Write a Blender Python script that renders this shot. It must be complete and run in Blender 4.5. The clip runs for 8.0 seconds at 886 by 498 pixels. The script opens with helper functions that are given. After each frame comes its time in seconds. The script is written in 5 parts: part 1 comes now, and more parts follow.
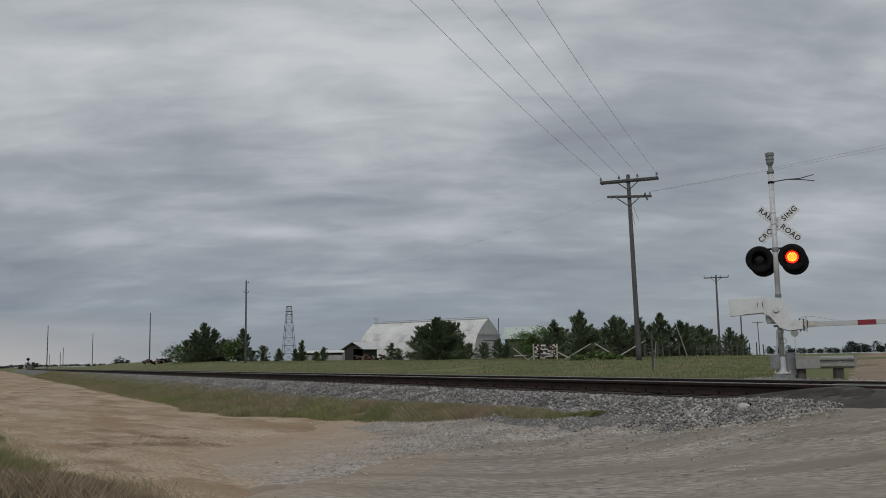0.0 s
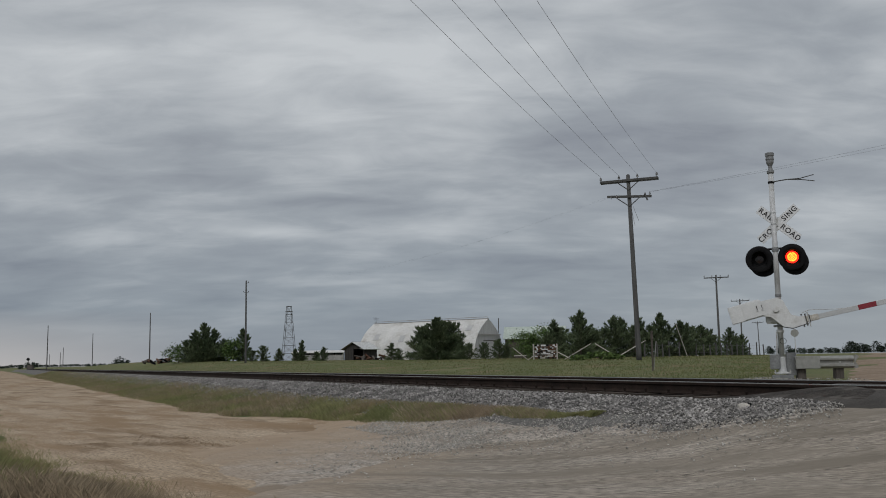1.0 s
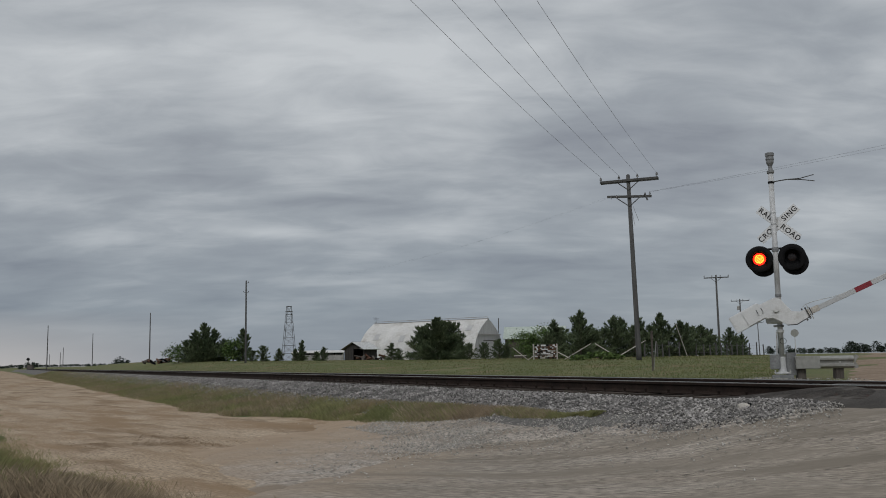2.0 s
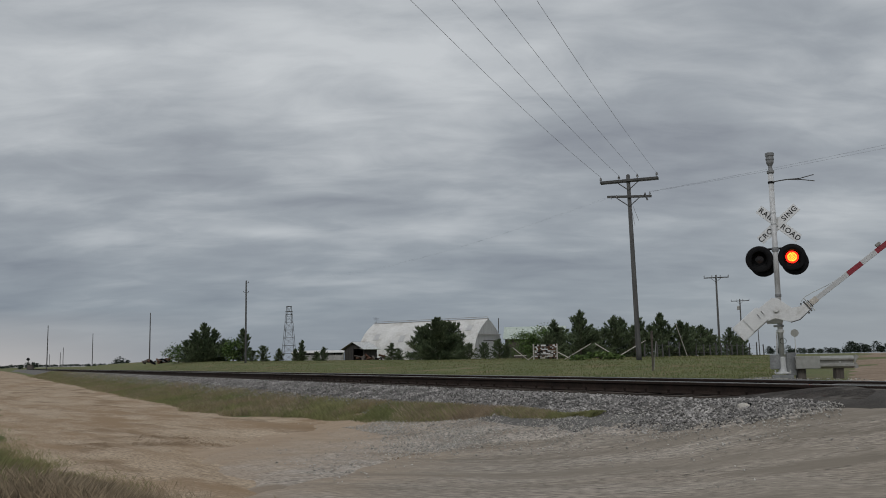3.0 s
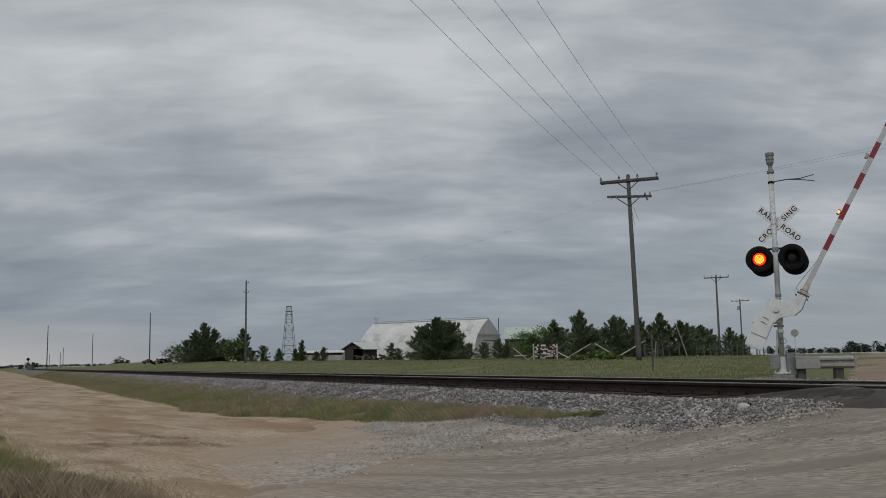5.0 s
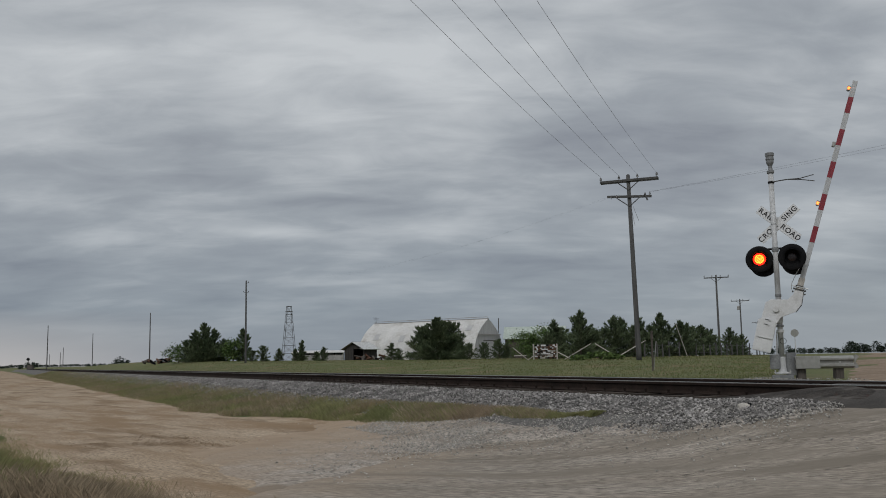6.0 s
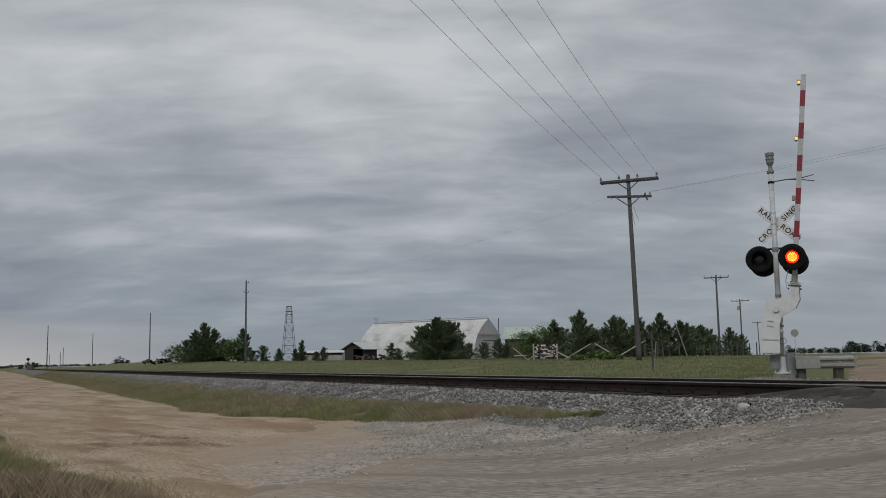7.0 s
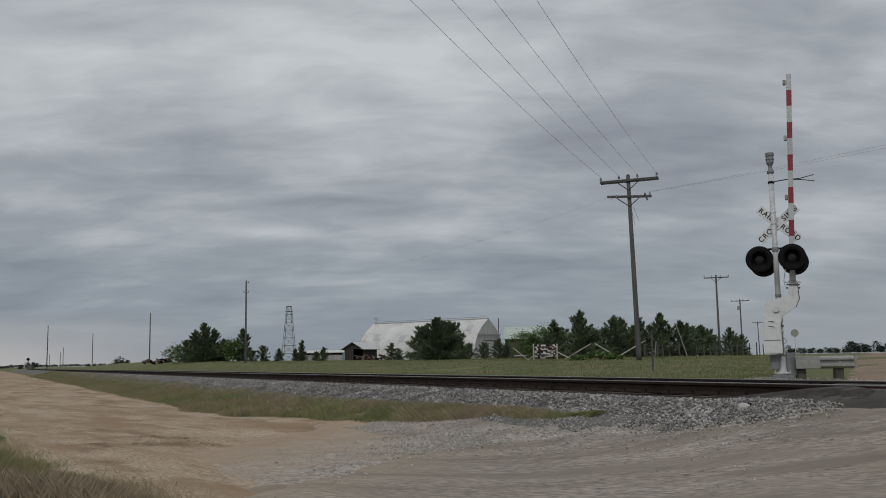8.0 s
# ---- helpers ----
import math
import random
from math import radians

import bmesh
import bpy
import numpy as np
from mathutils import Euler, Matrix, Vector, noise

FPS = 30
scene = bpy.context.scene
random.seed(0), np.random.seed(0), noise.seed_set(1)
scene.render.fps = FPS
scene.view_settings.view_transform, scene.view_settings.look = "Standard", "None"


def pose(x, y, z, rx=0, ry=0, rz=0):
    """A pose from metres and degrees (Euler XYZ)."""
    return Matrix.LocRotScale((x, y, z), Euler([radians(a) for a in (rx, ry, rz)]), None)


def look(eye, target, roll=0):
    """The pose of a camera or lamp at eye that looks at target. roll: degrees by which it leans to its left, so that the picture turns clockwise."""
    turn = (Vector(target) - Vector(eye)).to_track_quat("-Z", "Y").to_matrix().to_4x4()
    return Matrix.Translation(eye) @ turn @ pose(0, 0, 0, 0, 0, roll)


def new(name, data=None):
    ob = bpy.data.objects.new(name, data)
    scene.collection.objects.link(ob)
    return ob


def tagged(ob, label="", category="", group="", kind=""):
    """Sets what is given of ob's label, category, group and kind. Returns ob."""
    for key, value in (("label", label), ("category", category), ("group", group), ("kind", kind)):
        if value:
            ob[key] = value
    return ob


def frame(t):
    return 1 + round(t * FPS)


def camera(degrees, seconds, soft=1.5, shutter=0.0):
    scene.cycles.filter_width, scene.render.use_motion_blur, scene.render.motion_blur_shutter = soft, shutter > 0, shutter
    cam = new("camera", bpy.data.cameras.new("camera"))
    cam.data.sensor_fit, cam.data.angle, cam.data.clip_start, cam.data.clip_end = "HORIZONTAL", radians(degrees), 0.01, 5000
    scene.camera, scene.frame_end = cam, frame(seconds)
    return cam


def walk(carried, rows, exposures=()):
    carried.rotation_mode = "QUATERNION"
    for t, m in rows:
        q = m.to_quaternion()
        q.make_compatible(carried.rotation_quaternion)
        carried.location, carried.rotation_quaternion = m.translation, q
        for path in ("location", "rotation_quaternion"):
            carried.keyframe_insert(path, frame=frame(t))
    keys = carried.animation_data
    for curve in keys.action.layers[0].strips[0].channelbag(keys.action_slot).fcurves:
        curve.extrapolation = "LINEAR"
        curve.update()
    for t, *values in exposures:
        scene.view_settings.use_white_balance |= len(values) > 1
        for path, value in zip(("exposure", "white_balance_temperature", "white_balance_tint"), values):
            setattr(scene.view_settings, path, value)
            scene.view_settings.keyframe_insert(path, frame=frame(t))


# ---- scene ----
# ---- camera ----
EYE = (0.0, 0.0, 0.40)
cam = camera(52, 8.0, soft=0.95)
walk(cam, [(0.0, look(EYE, (0.0, 10.0, 0.40 + 10 * math.tan(radians(6.98))), -1.0)),
           (8.0, look(EYE, (0.0, 10.0, 0.40 + 10 * math.tan(radians(6.98))), -1.0))])
scene.view_settings.exposure = 0.0

# ---- world and sun: a grey, streaky overcast ----
world = bpy.data.worlds.new("overcast")
scene.world = world
world.use_nodes = True
wt = world.node_tree
wt.nodes.clear()


def wnode(kind, **values):
    nd = wt.nodes.new(kind)
    for key, value in values.items():
        nd.inputs[key].default_value = value
    return nd


def wmath(op, a, b=None, clamp=False):
    nd = wt.nodes.new("ShaderNodeMath")
    nd.operation, nd.use_clamp = op, clamp
    for i, v in enumerate((a, b)):
        if v is None:
            continue
        if isinstance(v, (int, float)):
            nd.inputs[i].default_value = v
        else:
            wt.links.new(v, nd.inputs[i])
    return nd.outputs[0]


def wmix(fac, a, b):
    nd = wt.nodes.new("ShaderNodeMix")
    nd.data_type = "RGBA"
    for i, v in ((0, fac), (6, a), (7, b)):
        if isinstance(v, (int, float, tuple)):
            nd.inputs[i].default_value = v
        else:
            wt.links.new(v, nd.inputs[i])
    return nd.outputs[2]


def build_sky():
    sky = wt.nodes.new("ShaderNodeTexSky")
    sky.sky_type, sky.sun_disc = "NISHITA", False
    sky.sun_elevation, sky.sun_rotation = radians(50), radians(200)
    co = wt.nodes.new("ShaderNodeTexCoord").outputs["Generated"]
    sep = wt.nodes.new("ShaderNodeSeparateXYZ")
    wt.links.new(co, sep.inputs[0])
    up = wmath("MAXIMUM", sep.outputs[2], 0.0)
    deep = wmath("ADD", up, 0.20)
    flat = wt.nodes.new("ShaderNodeCombineXYZ")
    wt.links.new(wmath("DIVIDE", sep.outputs[0], deep), flat.inputs[0])
    wt.links.new(wmath("DIVIDE", sep.outputs[1], deep), flat.inputs[1])

    def clouds(scale, detail, rough, sx, sy, turn, offset, distort=0.4):
        mp = wt.nodes.new("ShaderNodeMapping")
        wt.links.new(flat.outputs[0], mp.inputs[0])
        mp.inputs["Scale"].default_value = (sx, sy, 1)
        mp.inputs["Rotation"].default_value = (0, 0, radians(turn))
        mp.inputs["Location"].default_value = offset
        nz = wnode("ShaderNodeTexNoise", Scale=scale, Detail=detail, Roughness=rough, Distortion=distort)
        wt.links.new(mp.outputs[0], nz.inputs["Vector"])
        return nz.outputs[0]

    big = clouds(1.0, 2, 0.45, 0.75, 1.0, -12, (3.1, 0.4, 0), 0.2)
    mid = clouds(2.6, 3, 0.45, 0.7, 1.0, -14, (7.3, 2.2, 1.0), 0.3)
    fine = clouds(6.0, 6, 0.58, 0.6, 1.1, -16, (1.7, 5.2, 2.0), 0.4)
    mix = wmath("ADD", wmath("ADD", wmath("MULTIPLY", big, 0.36), wmath("MULTIPLY", mid, 0.43)), wmath("MULTIPLY", fine, 0.24))
    mix = wmath("ADD", mix, wmath("MULTIPLY", wmath("SUBTRACT", up, 0.20), 0.36))
    # the cloud deck thins somewhat low in the sky, most to the west
    thin = wmath("SUBTRACT", 1.0, wmath("MULTIPLY", wmath("ABSOLUTE", wmath("SUBTRACT", up, 0.13)), 9.0), True)
    westward = wmath("ADD", wmath("MULTIPLY", sep.outputs[0], -2.0), 0.1, True)
    mix = wmath("ADD", mix, wmath("MULTIPLY", thin, wmath("ADD", wmath("MULTIPLY", westward, 0.055), 0.025)))
    ramp = wt.nodes.new("ShaderNodeValToRGB")
    wt.links.new(mix, ramp.inputs[0])
    cr = ramp.color_ramp
    cr.elements[0].position, cr.elements[0].color = 0.38, (0.225, 0.242, 0.278, 1)
    cr.elements[1].position, cr.elements[1].color = 0.68, (0.575, 0.60, 0.62, 1)
    mid_el = cr.elements.new(0.52)
    mid_el.color = (0.345, 0.372, 0.402, 1)
    # towards the horizon the layers merge: blue-grey, then a pale warm edge
    low = wmath("POWER", wmath("SUBTRACT", 1.0, wmath("MULTIPLY", up, 4.2), True), 1.8)
    east = wmath("MULTIPLY", wmath("ADD", sep.outputs[0], -0.04), 2.2, True)
    col = wmix(wmath("MULTIPLY", low, 0.92), ramp.outputs[0], wmix(east, (0.205, 0.252, 0.308, 1), (0.305, 0.345, 0.38, 1)))
    edge = wmath("POWER", wmath("SUBTRACT", 1.0, wmath("MULTIPLY", up, 17.0), True), 0.9)
    west = wmath("MULTIPLY", wmath("ADD", wmath("MULTIPLY", sep.outputs[0], -1.0), -0.22), 4.6, True)
    col = wmix(wmath("MULTIPLY", edge, wmath("ADD", wmath("MULTIPLY", west, 0.8), 0.12)), col, (0.48, 0.462, 0.458, 1))
    thick = wt.nodes.new("ShaderNodeBackground")
    thick.inputs[1].default_value = 1.0
    wt.links.new(col, thick.inputs[0])
    clear = wt.nodes.new("ShaderNodeBackground")
    clear.inputs[1].default_value = 0.06
    wt.links.new(sky.outputs[0], clear.inputs[0])
    blend = wt.nodes.new("ShaderNodeMixShader")
    blend.inputs[0].default_value = 0.93
    wt.links.new(clear.outputs[0], blend.inputs[1])
    wt.links.new(thick.outputs[0], blend.inputs[2])
    out = wt.nodes.new("ShaderNodeOutputWorld")
    wt.links.new(blend.outputs[0], out.inputs[0])


build_sky()
sun = new("sun", bpy.data.lights.new("sun", "SUN"))
sun.data.energy, sun.data.angle, sun.data.color = 1.15, radians(25), (1.0, 0.985, 0.965)
sun.matrix_world = look((0, 0, 50), (16, 46, 0))

# ---- materials ----


def surf(name, a, b, scale=3.0, rough=0.8, bump=0.2, metal=0.0, fine=40.0, dist=0.02, dirt=None, dirt_scale=0.7, vary=0.0, island=0.0, stretch=(1, 1, 1), tint=0.35, turn=0.0, stain=None, stain_scale=0.3, spec=None):
    """Two scales of noise between two colours, a third colour in patches, and relief."""
    m = bpy.data.materials.new(name)
    m.use_nodes = True
    nt = m.node_tree
    bsdf = nt.nodes["Principled BSDF"]
    co = nt.nodes.new("ShaderNodeTexCoord")
    mp = nt.nodes.new("ShaderNodeMapping")
    mp.vector_type = "TEXTURE"
    mp.inputs["Scale"].default_value = [1.0 / k for k in stretch]
    mp.inputs["Rotation"].default_value = (0, 0, radians(turn))
    nt.links.new(co.outputs["Object"], mp.inputs[0])

    def noise_at(s, detail=4, rg=0.6):
        n = nt.nodes.new("ShaderNodeTexNoise")
        n.inputs["Scale"].default_value, n.inputs["Detail"].default_value, n.inputs["Roughness"].default_value = s, detail, rg
        nt.links.new(mp.outputs[0], n.inputs["Vector"])
        return n.outputs[0]

    def ramp(v, lo, hi):
        r = nt.nodes.new("ShaderNodeMapRange")
        r.inputs["From Min"].default_value, r.inputs["From Max"].default_value = lo, hi
        nt.links.new(v, r.inputs[0])
        return r.outputs[0]

    def mix(f, x, y, kind="MIX"):
        n = nt.nodes.new("ShaderNodeMix")
        n.data_type, n.blend_type = "RGBA", kind
        for i, v in ((0, f), (6, x), (7, y)):
            if isinstance(v, (int, float, tuple)):
                n.inputs[i].default_value = v
            else:
                nt.links.new(v, n.inputs[i])
        return n.outputs[2]

    n1, n2 = noise_at(scale), noise_at(fine, 3, 0.7)
    col = mix(ramp(n1, 0.33, 0.67), (*a, 1), (*b, 1))
    grain = nt.nodes.new("ShaderNodeMapRange")
    grain.inputs["From Min"].default_value, grain.inputs["From Max"].default_value = 0.3, 0.7
    grain.inputs["To Min"].default_value, grain.inputs["To Max"].default_value = 1 - tint, 1 + tint * 0.6
    nt.links.new(n2, grain.inputs[0])
    col = mix(1.0, col, grain.outputs[0], "MULTIPLY")
    if dirt:
        col = mix(ramp(noise_at(dirt_scale, 5, 0.65), 0.52, 0.66), col, (*dirt, 1))
    if stain:
        col = mix(ramp(noise_at(stain_scale, 6, 0.7), 0.45, 0.62), col, (*stain, 1))
    for amount, node, out in ((vary, "ShaderNodeObjectInfo", "Random"), (island, "ShaderNodeNewGeometry", "Random Per Island")):
        if amount:
            r = nt.nodes.new("ShaderNodeMapRange")
            r.inputs["To Min"].default_value, r.inputs["To Max"].default_value = 1 - amount, 1 + amount
            nt.links.new(nt.nodes.new(node).outputs[out], r.inputs[0])
            col = mix(1.0, col, r.outputs[0], "MULTIPLY")
    nt.links.new(col, bsdf.inputs["Base Color"])
    bsdf.inputs["Roughness"].default_value, bsdf.inputs["Metallic"].default_value = rough, metal
    if spec is not None:
        bsdf.inputs["Specular IOR Level"].default_value = spec
    elif rough > 0.75:
        bsdf.inputs["Specular IOR Level"].default_value = 0.2
    if bump:
        b = nt.nodes.new("ShaderNodeBump")
        b.inputs["Strength"].default_value, b.inputs["Distance"].default_value = bump, dist
        nt.links.new(n2, b.inputs["Height"])
        nt.links.new(b.outputs[0], bsdf.inputs["Normal"])
    return m


def glow(name, colour, power):
    m = bpy.data.materials.new(name)
    m.use_nodes = True
    b = m.node_tree.nodes["Principled BSDF"]
    b.inputs["Base Color"].default_value = (*colour, 1)
    b.inputs["Emission Color"].default_value = (*colour, 1)
    b.inputs["Emission Strength"].default_value = power
    return m


M_FIELD = surf("field_soil", (0.088, 0.104, 0.040), (0.125, 0.130, 0.056), 0.35, 0.95, 0.5, fine=6, dist=0.05, dirt=(0.16, 0.125, 0.072), dirt_scale=0.3)
M_ROAD = surf("grey_gravel", (0.243, 0.208, 0.172), (0.318, 0.282, 0.242), 1.4, 0.95, 0.6, fine=34, dist=0.014, dirt=(0.15, 0.13, 0.106), dirt_scale=2.2, stretch=(0.2, 1, 1), tint=0.75, turn=-26, stain=(0.208, 0.18, 0.148), stain_scale=0.9)
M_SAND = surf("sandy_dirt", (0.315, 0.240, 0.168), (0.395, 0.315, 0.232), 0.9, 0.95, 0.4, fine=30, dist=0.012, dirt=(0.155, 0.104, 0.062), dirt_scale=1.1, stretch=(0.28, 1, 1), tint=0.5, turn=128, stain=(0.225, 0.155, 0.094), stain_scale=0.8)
M_ASPHALT = surf("worn_asphalt", (0.052, 0.048, 0.045), (0.085, 0.079, 0.073), 1.5, 0.95, 0.6, fine=60, dist=0.010, dirt=(0.145, 0.13, 0.113), dirt_scale=0.9, spec=0.1)
M_BALLAST = surf("ballast_fines", (0.10, 0.096, 0.092), (0.18, 0.172, 0.165), 4, 0.95, 0.8, fine=22, dist=0.04, dirt=(0.12, 0.11, 0.10), dirt_scale=1.0, tint=0.5)
M_STONE = surf("crushed_stone", (0.128, 0.122, 0.118), (0.30, 0.286, 0.275), 2.0, 0.9, 0.3, fine=50, dist=0.006, island=0.62, vary=0.2)
M_RAIL = surf("rusted_rail", (0.020, 0.015, 0.013), (0.034, 0.024, 0.020), 3, 0.9, 0.3, metal=0.0, fine=40, dist=0.002, spec=0.1)
M_RAILTOP = surf("polished_steel", (0.42, 0.42, 0.42), (0.55, 0.55, 0.55), 8, 0.35, 0.05, metal=1.0, fine=90, dist=0.0005)
M_TIE = surf("creosoted_wood", (0.035, 0.028, 0.024), (0.075, 0.062, 0.052), 2, 0.9, 0.5, fine=25, dist=0.01, vary=0.3, stretch=(1, 6, 6))
M_GALV = surf("galvanised_steel", (0.47, 0.48, 0.48), (0.58, 0.59, 0.59), 3, 0.5, 0.1, metal=0.35, fine=30, dist=0.002, dirt=(0.33, 0.31, 0.28), dirt_scale=2.5)
M_WHITE = surf("white_enamel", (0.56, 0.565, 0.57), (0.64, 0.645, 0.65), 3, 0.5, 0.08, fine=30, dist=0.002, dirt=(0.45, 0.445, 0.435), dirt_scale=2.2, tint=0.1)
M_BLACK = surf("matt_black_paint", (0.007, 0.007, 0.008), (0.012, 0.012, 0.013), 4, 0.8, 0.1, fine=60, dist=0.002, spec=0.12)
M_LENS = surf("dark_red_lens", (0.018, 0.006, 0.006), (0.028, 0.009, 0.009), 8, 0.25, 0.3, fine=60, dist=0.004)
M_RED = surf("red_reflective_tape", (0.18, 0.011, 0.022), (0.24, 0.016, 0.030), 6, 0.5, 0.05, fine=60, dist=0.001, tint=0.15)
M_TAPE = surf("white_reflective_tape", (0.58, 0.59, 0.60), (0.68, 0.69, 0.70), 6, 0.5, 0.05, fine=60, dist=0.001, tint=0.12)
# white tape of the gate arm, the raised arm's shade put into its colour
M_ARM = surf("shaded_white_tape", (0.38, 0.39, 0.40), (0.47, 0.48, 0.49), 6, 0.5, 0.05, fine=60, dist=0.001, tint=0.15, dirt=(0.36, 0.365, 0.37), dirt_scale=1.5)
M_STEELGREY = surf("weathered_guardrail_steel", (0.25, 0.25, 0.235), (0.31, 0.31, 0.295), 2.5, 0.55, 0.05, metal=0.2, fine=9, dist=0.002, dirt=(0.21, 0.20, 0.18), dirt_scale=2, tint=0.16)
M_CLAY = surf("brown_clay_road", (0.20, 0.145, 0.10), (0.26, 0.20, 0.15), 0.5, 0.95, 0.4, fine=8, dist=0.02, dirt=(0.16, 0.115, 0.08), dirt_scale=0.3)
M_MAST = surf("dulled_white_paint", (0.40, 0.405, 0.41), (0.49, 0.495, 0.50), 3, 0.5, 0.08, fine=30, dist=0.002, dirt=(0.31, 0.305, 0.295), dirt_scale=2.6, tint=0.12)
M_CAST = surf("grey_cast_metal", (0.15, 0.155, 0.16), (0.22, 0.225, 0.23), 5, 0.55, 0.15, metal=0.0, fine=40, dist=0.002)
M_GRIT = surf("sandy_grit", (0.21, 0.17, 0.135), (0.36, 0.30, 0.25), 2.0, 0.9, 0.1, fine=60, dist=0.003, island=0.3)
M_CLOD = surf("damp_soil", (0.15, 0.105, 0.066), (0.235, 0.172, 0.115), 2.0, 0.95, 0.1, fine=60, dist=0.003, island=0.25)
M_PALESTONE = surf("pale_gravel", (0.29, 0.275, 0.25), (0.40, 0.385, 0.36), 2.0, 0.9, 0.2, fine=60, dist=0.004, island=0.4)
M_INK = surf("black_lettering", (0.012, 0.012, 0.012), (0.02, 0.02, 0.02), 5, 0.6, 0.0)
M_POLE = surf("weathered_pole_wood", (0.060, 0.060, 0.060), (0.108, 0.106, 0.104), 1.2, 0.9, 0.5, fine=14, dist=0.01, stretch=(6, 6, 0.5))
M_WIRE = surf("dark_wire", (0.10, 0.10, 0.105), (0.13, 0.13, 0.135), 2, 0.6, 0.0, metal=0.3)
M_INSUL = surf("glazed_porcelain", (0.06, 0.06, 0.065), (0.10, 0.10, 0.105), 3, 0.3, 0.0)
M_BARN = surf("white_painted_steel_roof", (0.47, 0.465, 0.455), (0.57, 0.565, 0.555), 0.25, 0.6, 0.1, fine=3, dist=0.03, dirt=(0.38, 0.365, 0.345), dirt_scale=0.35, tint=0.14)
M_GABLE = surf("faded_grey_siding", (0.36, 0.36, 0.365), (0.44, 0.44, 0.445), 0.5, 0.8, 0.2, fine=5, dist=0.02, stretch=(4, 4, 0.5), tint=0.15)
M_GREY = surf("grey_boards", (0.27, 0.26, 0.25), (0.36, 0.35, 0.34), 0.6, 0.85, 0.3, fine=6, dist=0.02, stretch=(4, 4, 0.5))
M_OLDWOOD = surf("old_dark_boards", (0.062, 0.054, 0.048), (0.125, 0.11, 0.098), 0.8, 0.9, 0.3, fine=8, dist=0.02, stretch=(4, 4, 0.5))
M_PALEWOOD = surf("bleached_wood", (0.36, 0.34, 0.31), (0.50, 0.47, 0.43), 2, 0.85, 0.3, fine=20, dist=0.006, vary=0.2, stretch=(1, 1, 1))
M_ROOFGREEN = surf("pale_green_roof", (0.33, 0.39, 0.35), (0.42, 0.47, 0.43), 0.4, 0.6, 0.1, fine=4, dist=0.02)
M_CEDAR = surf("cedar_foliage", (0.062, 0.088, 0.048), (0.122, 0.150, 0.080), 0.5, 0.85, 0.0, fine=3, island=0.4)
M_LEAF = surf("broad_foliage", (0.055, 0.095, 0.028), (0.10, 0.145, 0.045), 0.4, 0.8, 0.0, fine=3, island=0.45)
M_BARK = surf("grey_bark", (0.07, 0.055, 0.045), (0.12, 0.10, 0.085), 3, 0.9, 0.5, fine=20, dist=0.01)
M_GRASS = surf("green_grass", (0.160, 0.172, 0.074), (0.235, 0.228, 0.108), 0.6, 0.85, 0.0, fine=3, island=0.22, dirt=(0.23, 0.185, 0.105), dirt_scale=0.35)
M_MEADOW = surf("meadow_grass", (0.080, 0.106, 0.034), (0.165, 0.170, 0.072), 0.22, 0.85, 0.0, fine=1.5, island=0.14, dirt=(0.165, 0.145, 0.075), dirt_scale=0.12)
M_DRY = surf("seeding_brown_grass", (0.235, 0.18, 0.12), (0.31, 0.255, 0.18), 0.8, 0.85, 0.0, fine=3, island=0.22)
M_FARWOOD = surf("far_foliage", (0.03, 0.042, 0.034), (0.05, 0.065, 0.048), 0.1, 0.9, 0.0, fine=1, island=0.3)
M_DARKWOOD = surf("rotting_dark_boards", (0.030, 0.028, 0.027), (0.058, 0.053, 0.050), 0.8, 0.9, 0.3, fine=8, dist=0.02, stretch=(4, 4, 0.5))
M_RUST = surf("rusty_scrap", (0.08, 0.04, 0.028), (0.13, 0.075, 0.052), 1, 0.85, 0.2, fine=8)
M_REDGLOW = glow("lit_red_lens", (1.0, 0.018, 0.008), 2.2)
M_CORE = glow("lit_red_led_core", (1.0, 0.36, 0.03), 2.5)
M_AMBER = glow("lit_arm_lamp", (1.0, 0.24, 0.04), 2.8)

# ---- mesh helpers ----


def part(name, bm, material, parent=None, label="", smooth=False):
    """One mesh object from a bmesh, under a thing or a part."""
    me = bpy.data.meshes.new(name)
    if smooth:
        for f in bm.faces:
            f.smooth = True
    bm.to_mesh(me)
    bm.free()
    me.materials.append(material)
    ob = new(name, me)
    if parent is not None:
        ob.parent = parent
    if label:
        ob["label"] = label
    return ob


def mesh_part(name, verts, faces, material, parent=None, label=""):
    """One mesh object from arrays of corners and faces."""
    me = bpy.data.meshes.new(name)
    me.from_pydata(np.asarray(verts, float).tolist(), [], np.asarray(faces).tolist() if isinstance(faces, np.ndarray) else faces)
    me.materials.append(material)
    ob = new(name, me)
    if parent is not None:
        ob.parent = parent
    if label:
        ob["label"] = label
    return ob


def thing(name, m, label, category, group="", kind=""):
    ob = new(name)
    ob.empty_display_size = 0.3
    ob.matrix_basis = m
    return tagged(ob, label, category, group, kind)


def add_box(bm, sx, sy, sz, m=Matrix(), bevel=0.0):
    r = bmesh.ops.create_cube(bm, size=1.0, matrix=m @ Matrix.Diagonal((sx, sy, sz, 1)))
    if bevel:
        es = list({e for v in r["verts"] for e in v.link_edges})
        bmesh.ops.bevel(bm, geom=es, offset=bevel, segments=2, affect="EDGES")
    return bm


def box(sx, sy, sz, m=Matrix(), bevel=0.0):
    return add_box(bmesh.new(), sx, sy, sz, m, bevel)


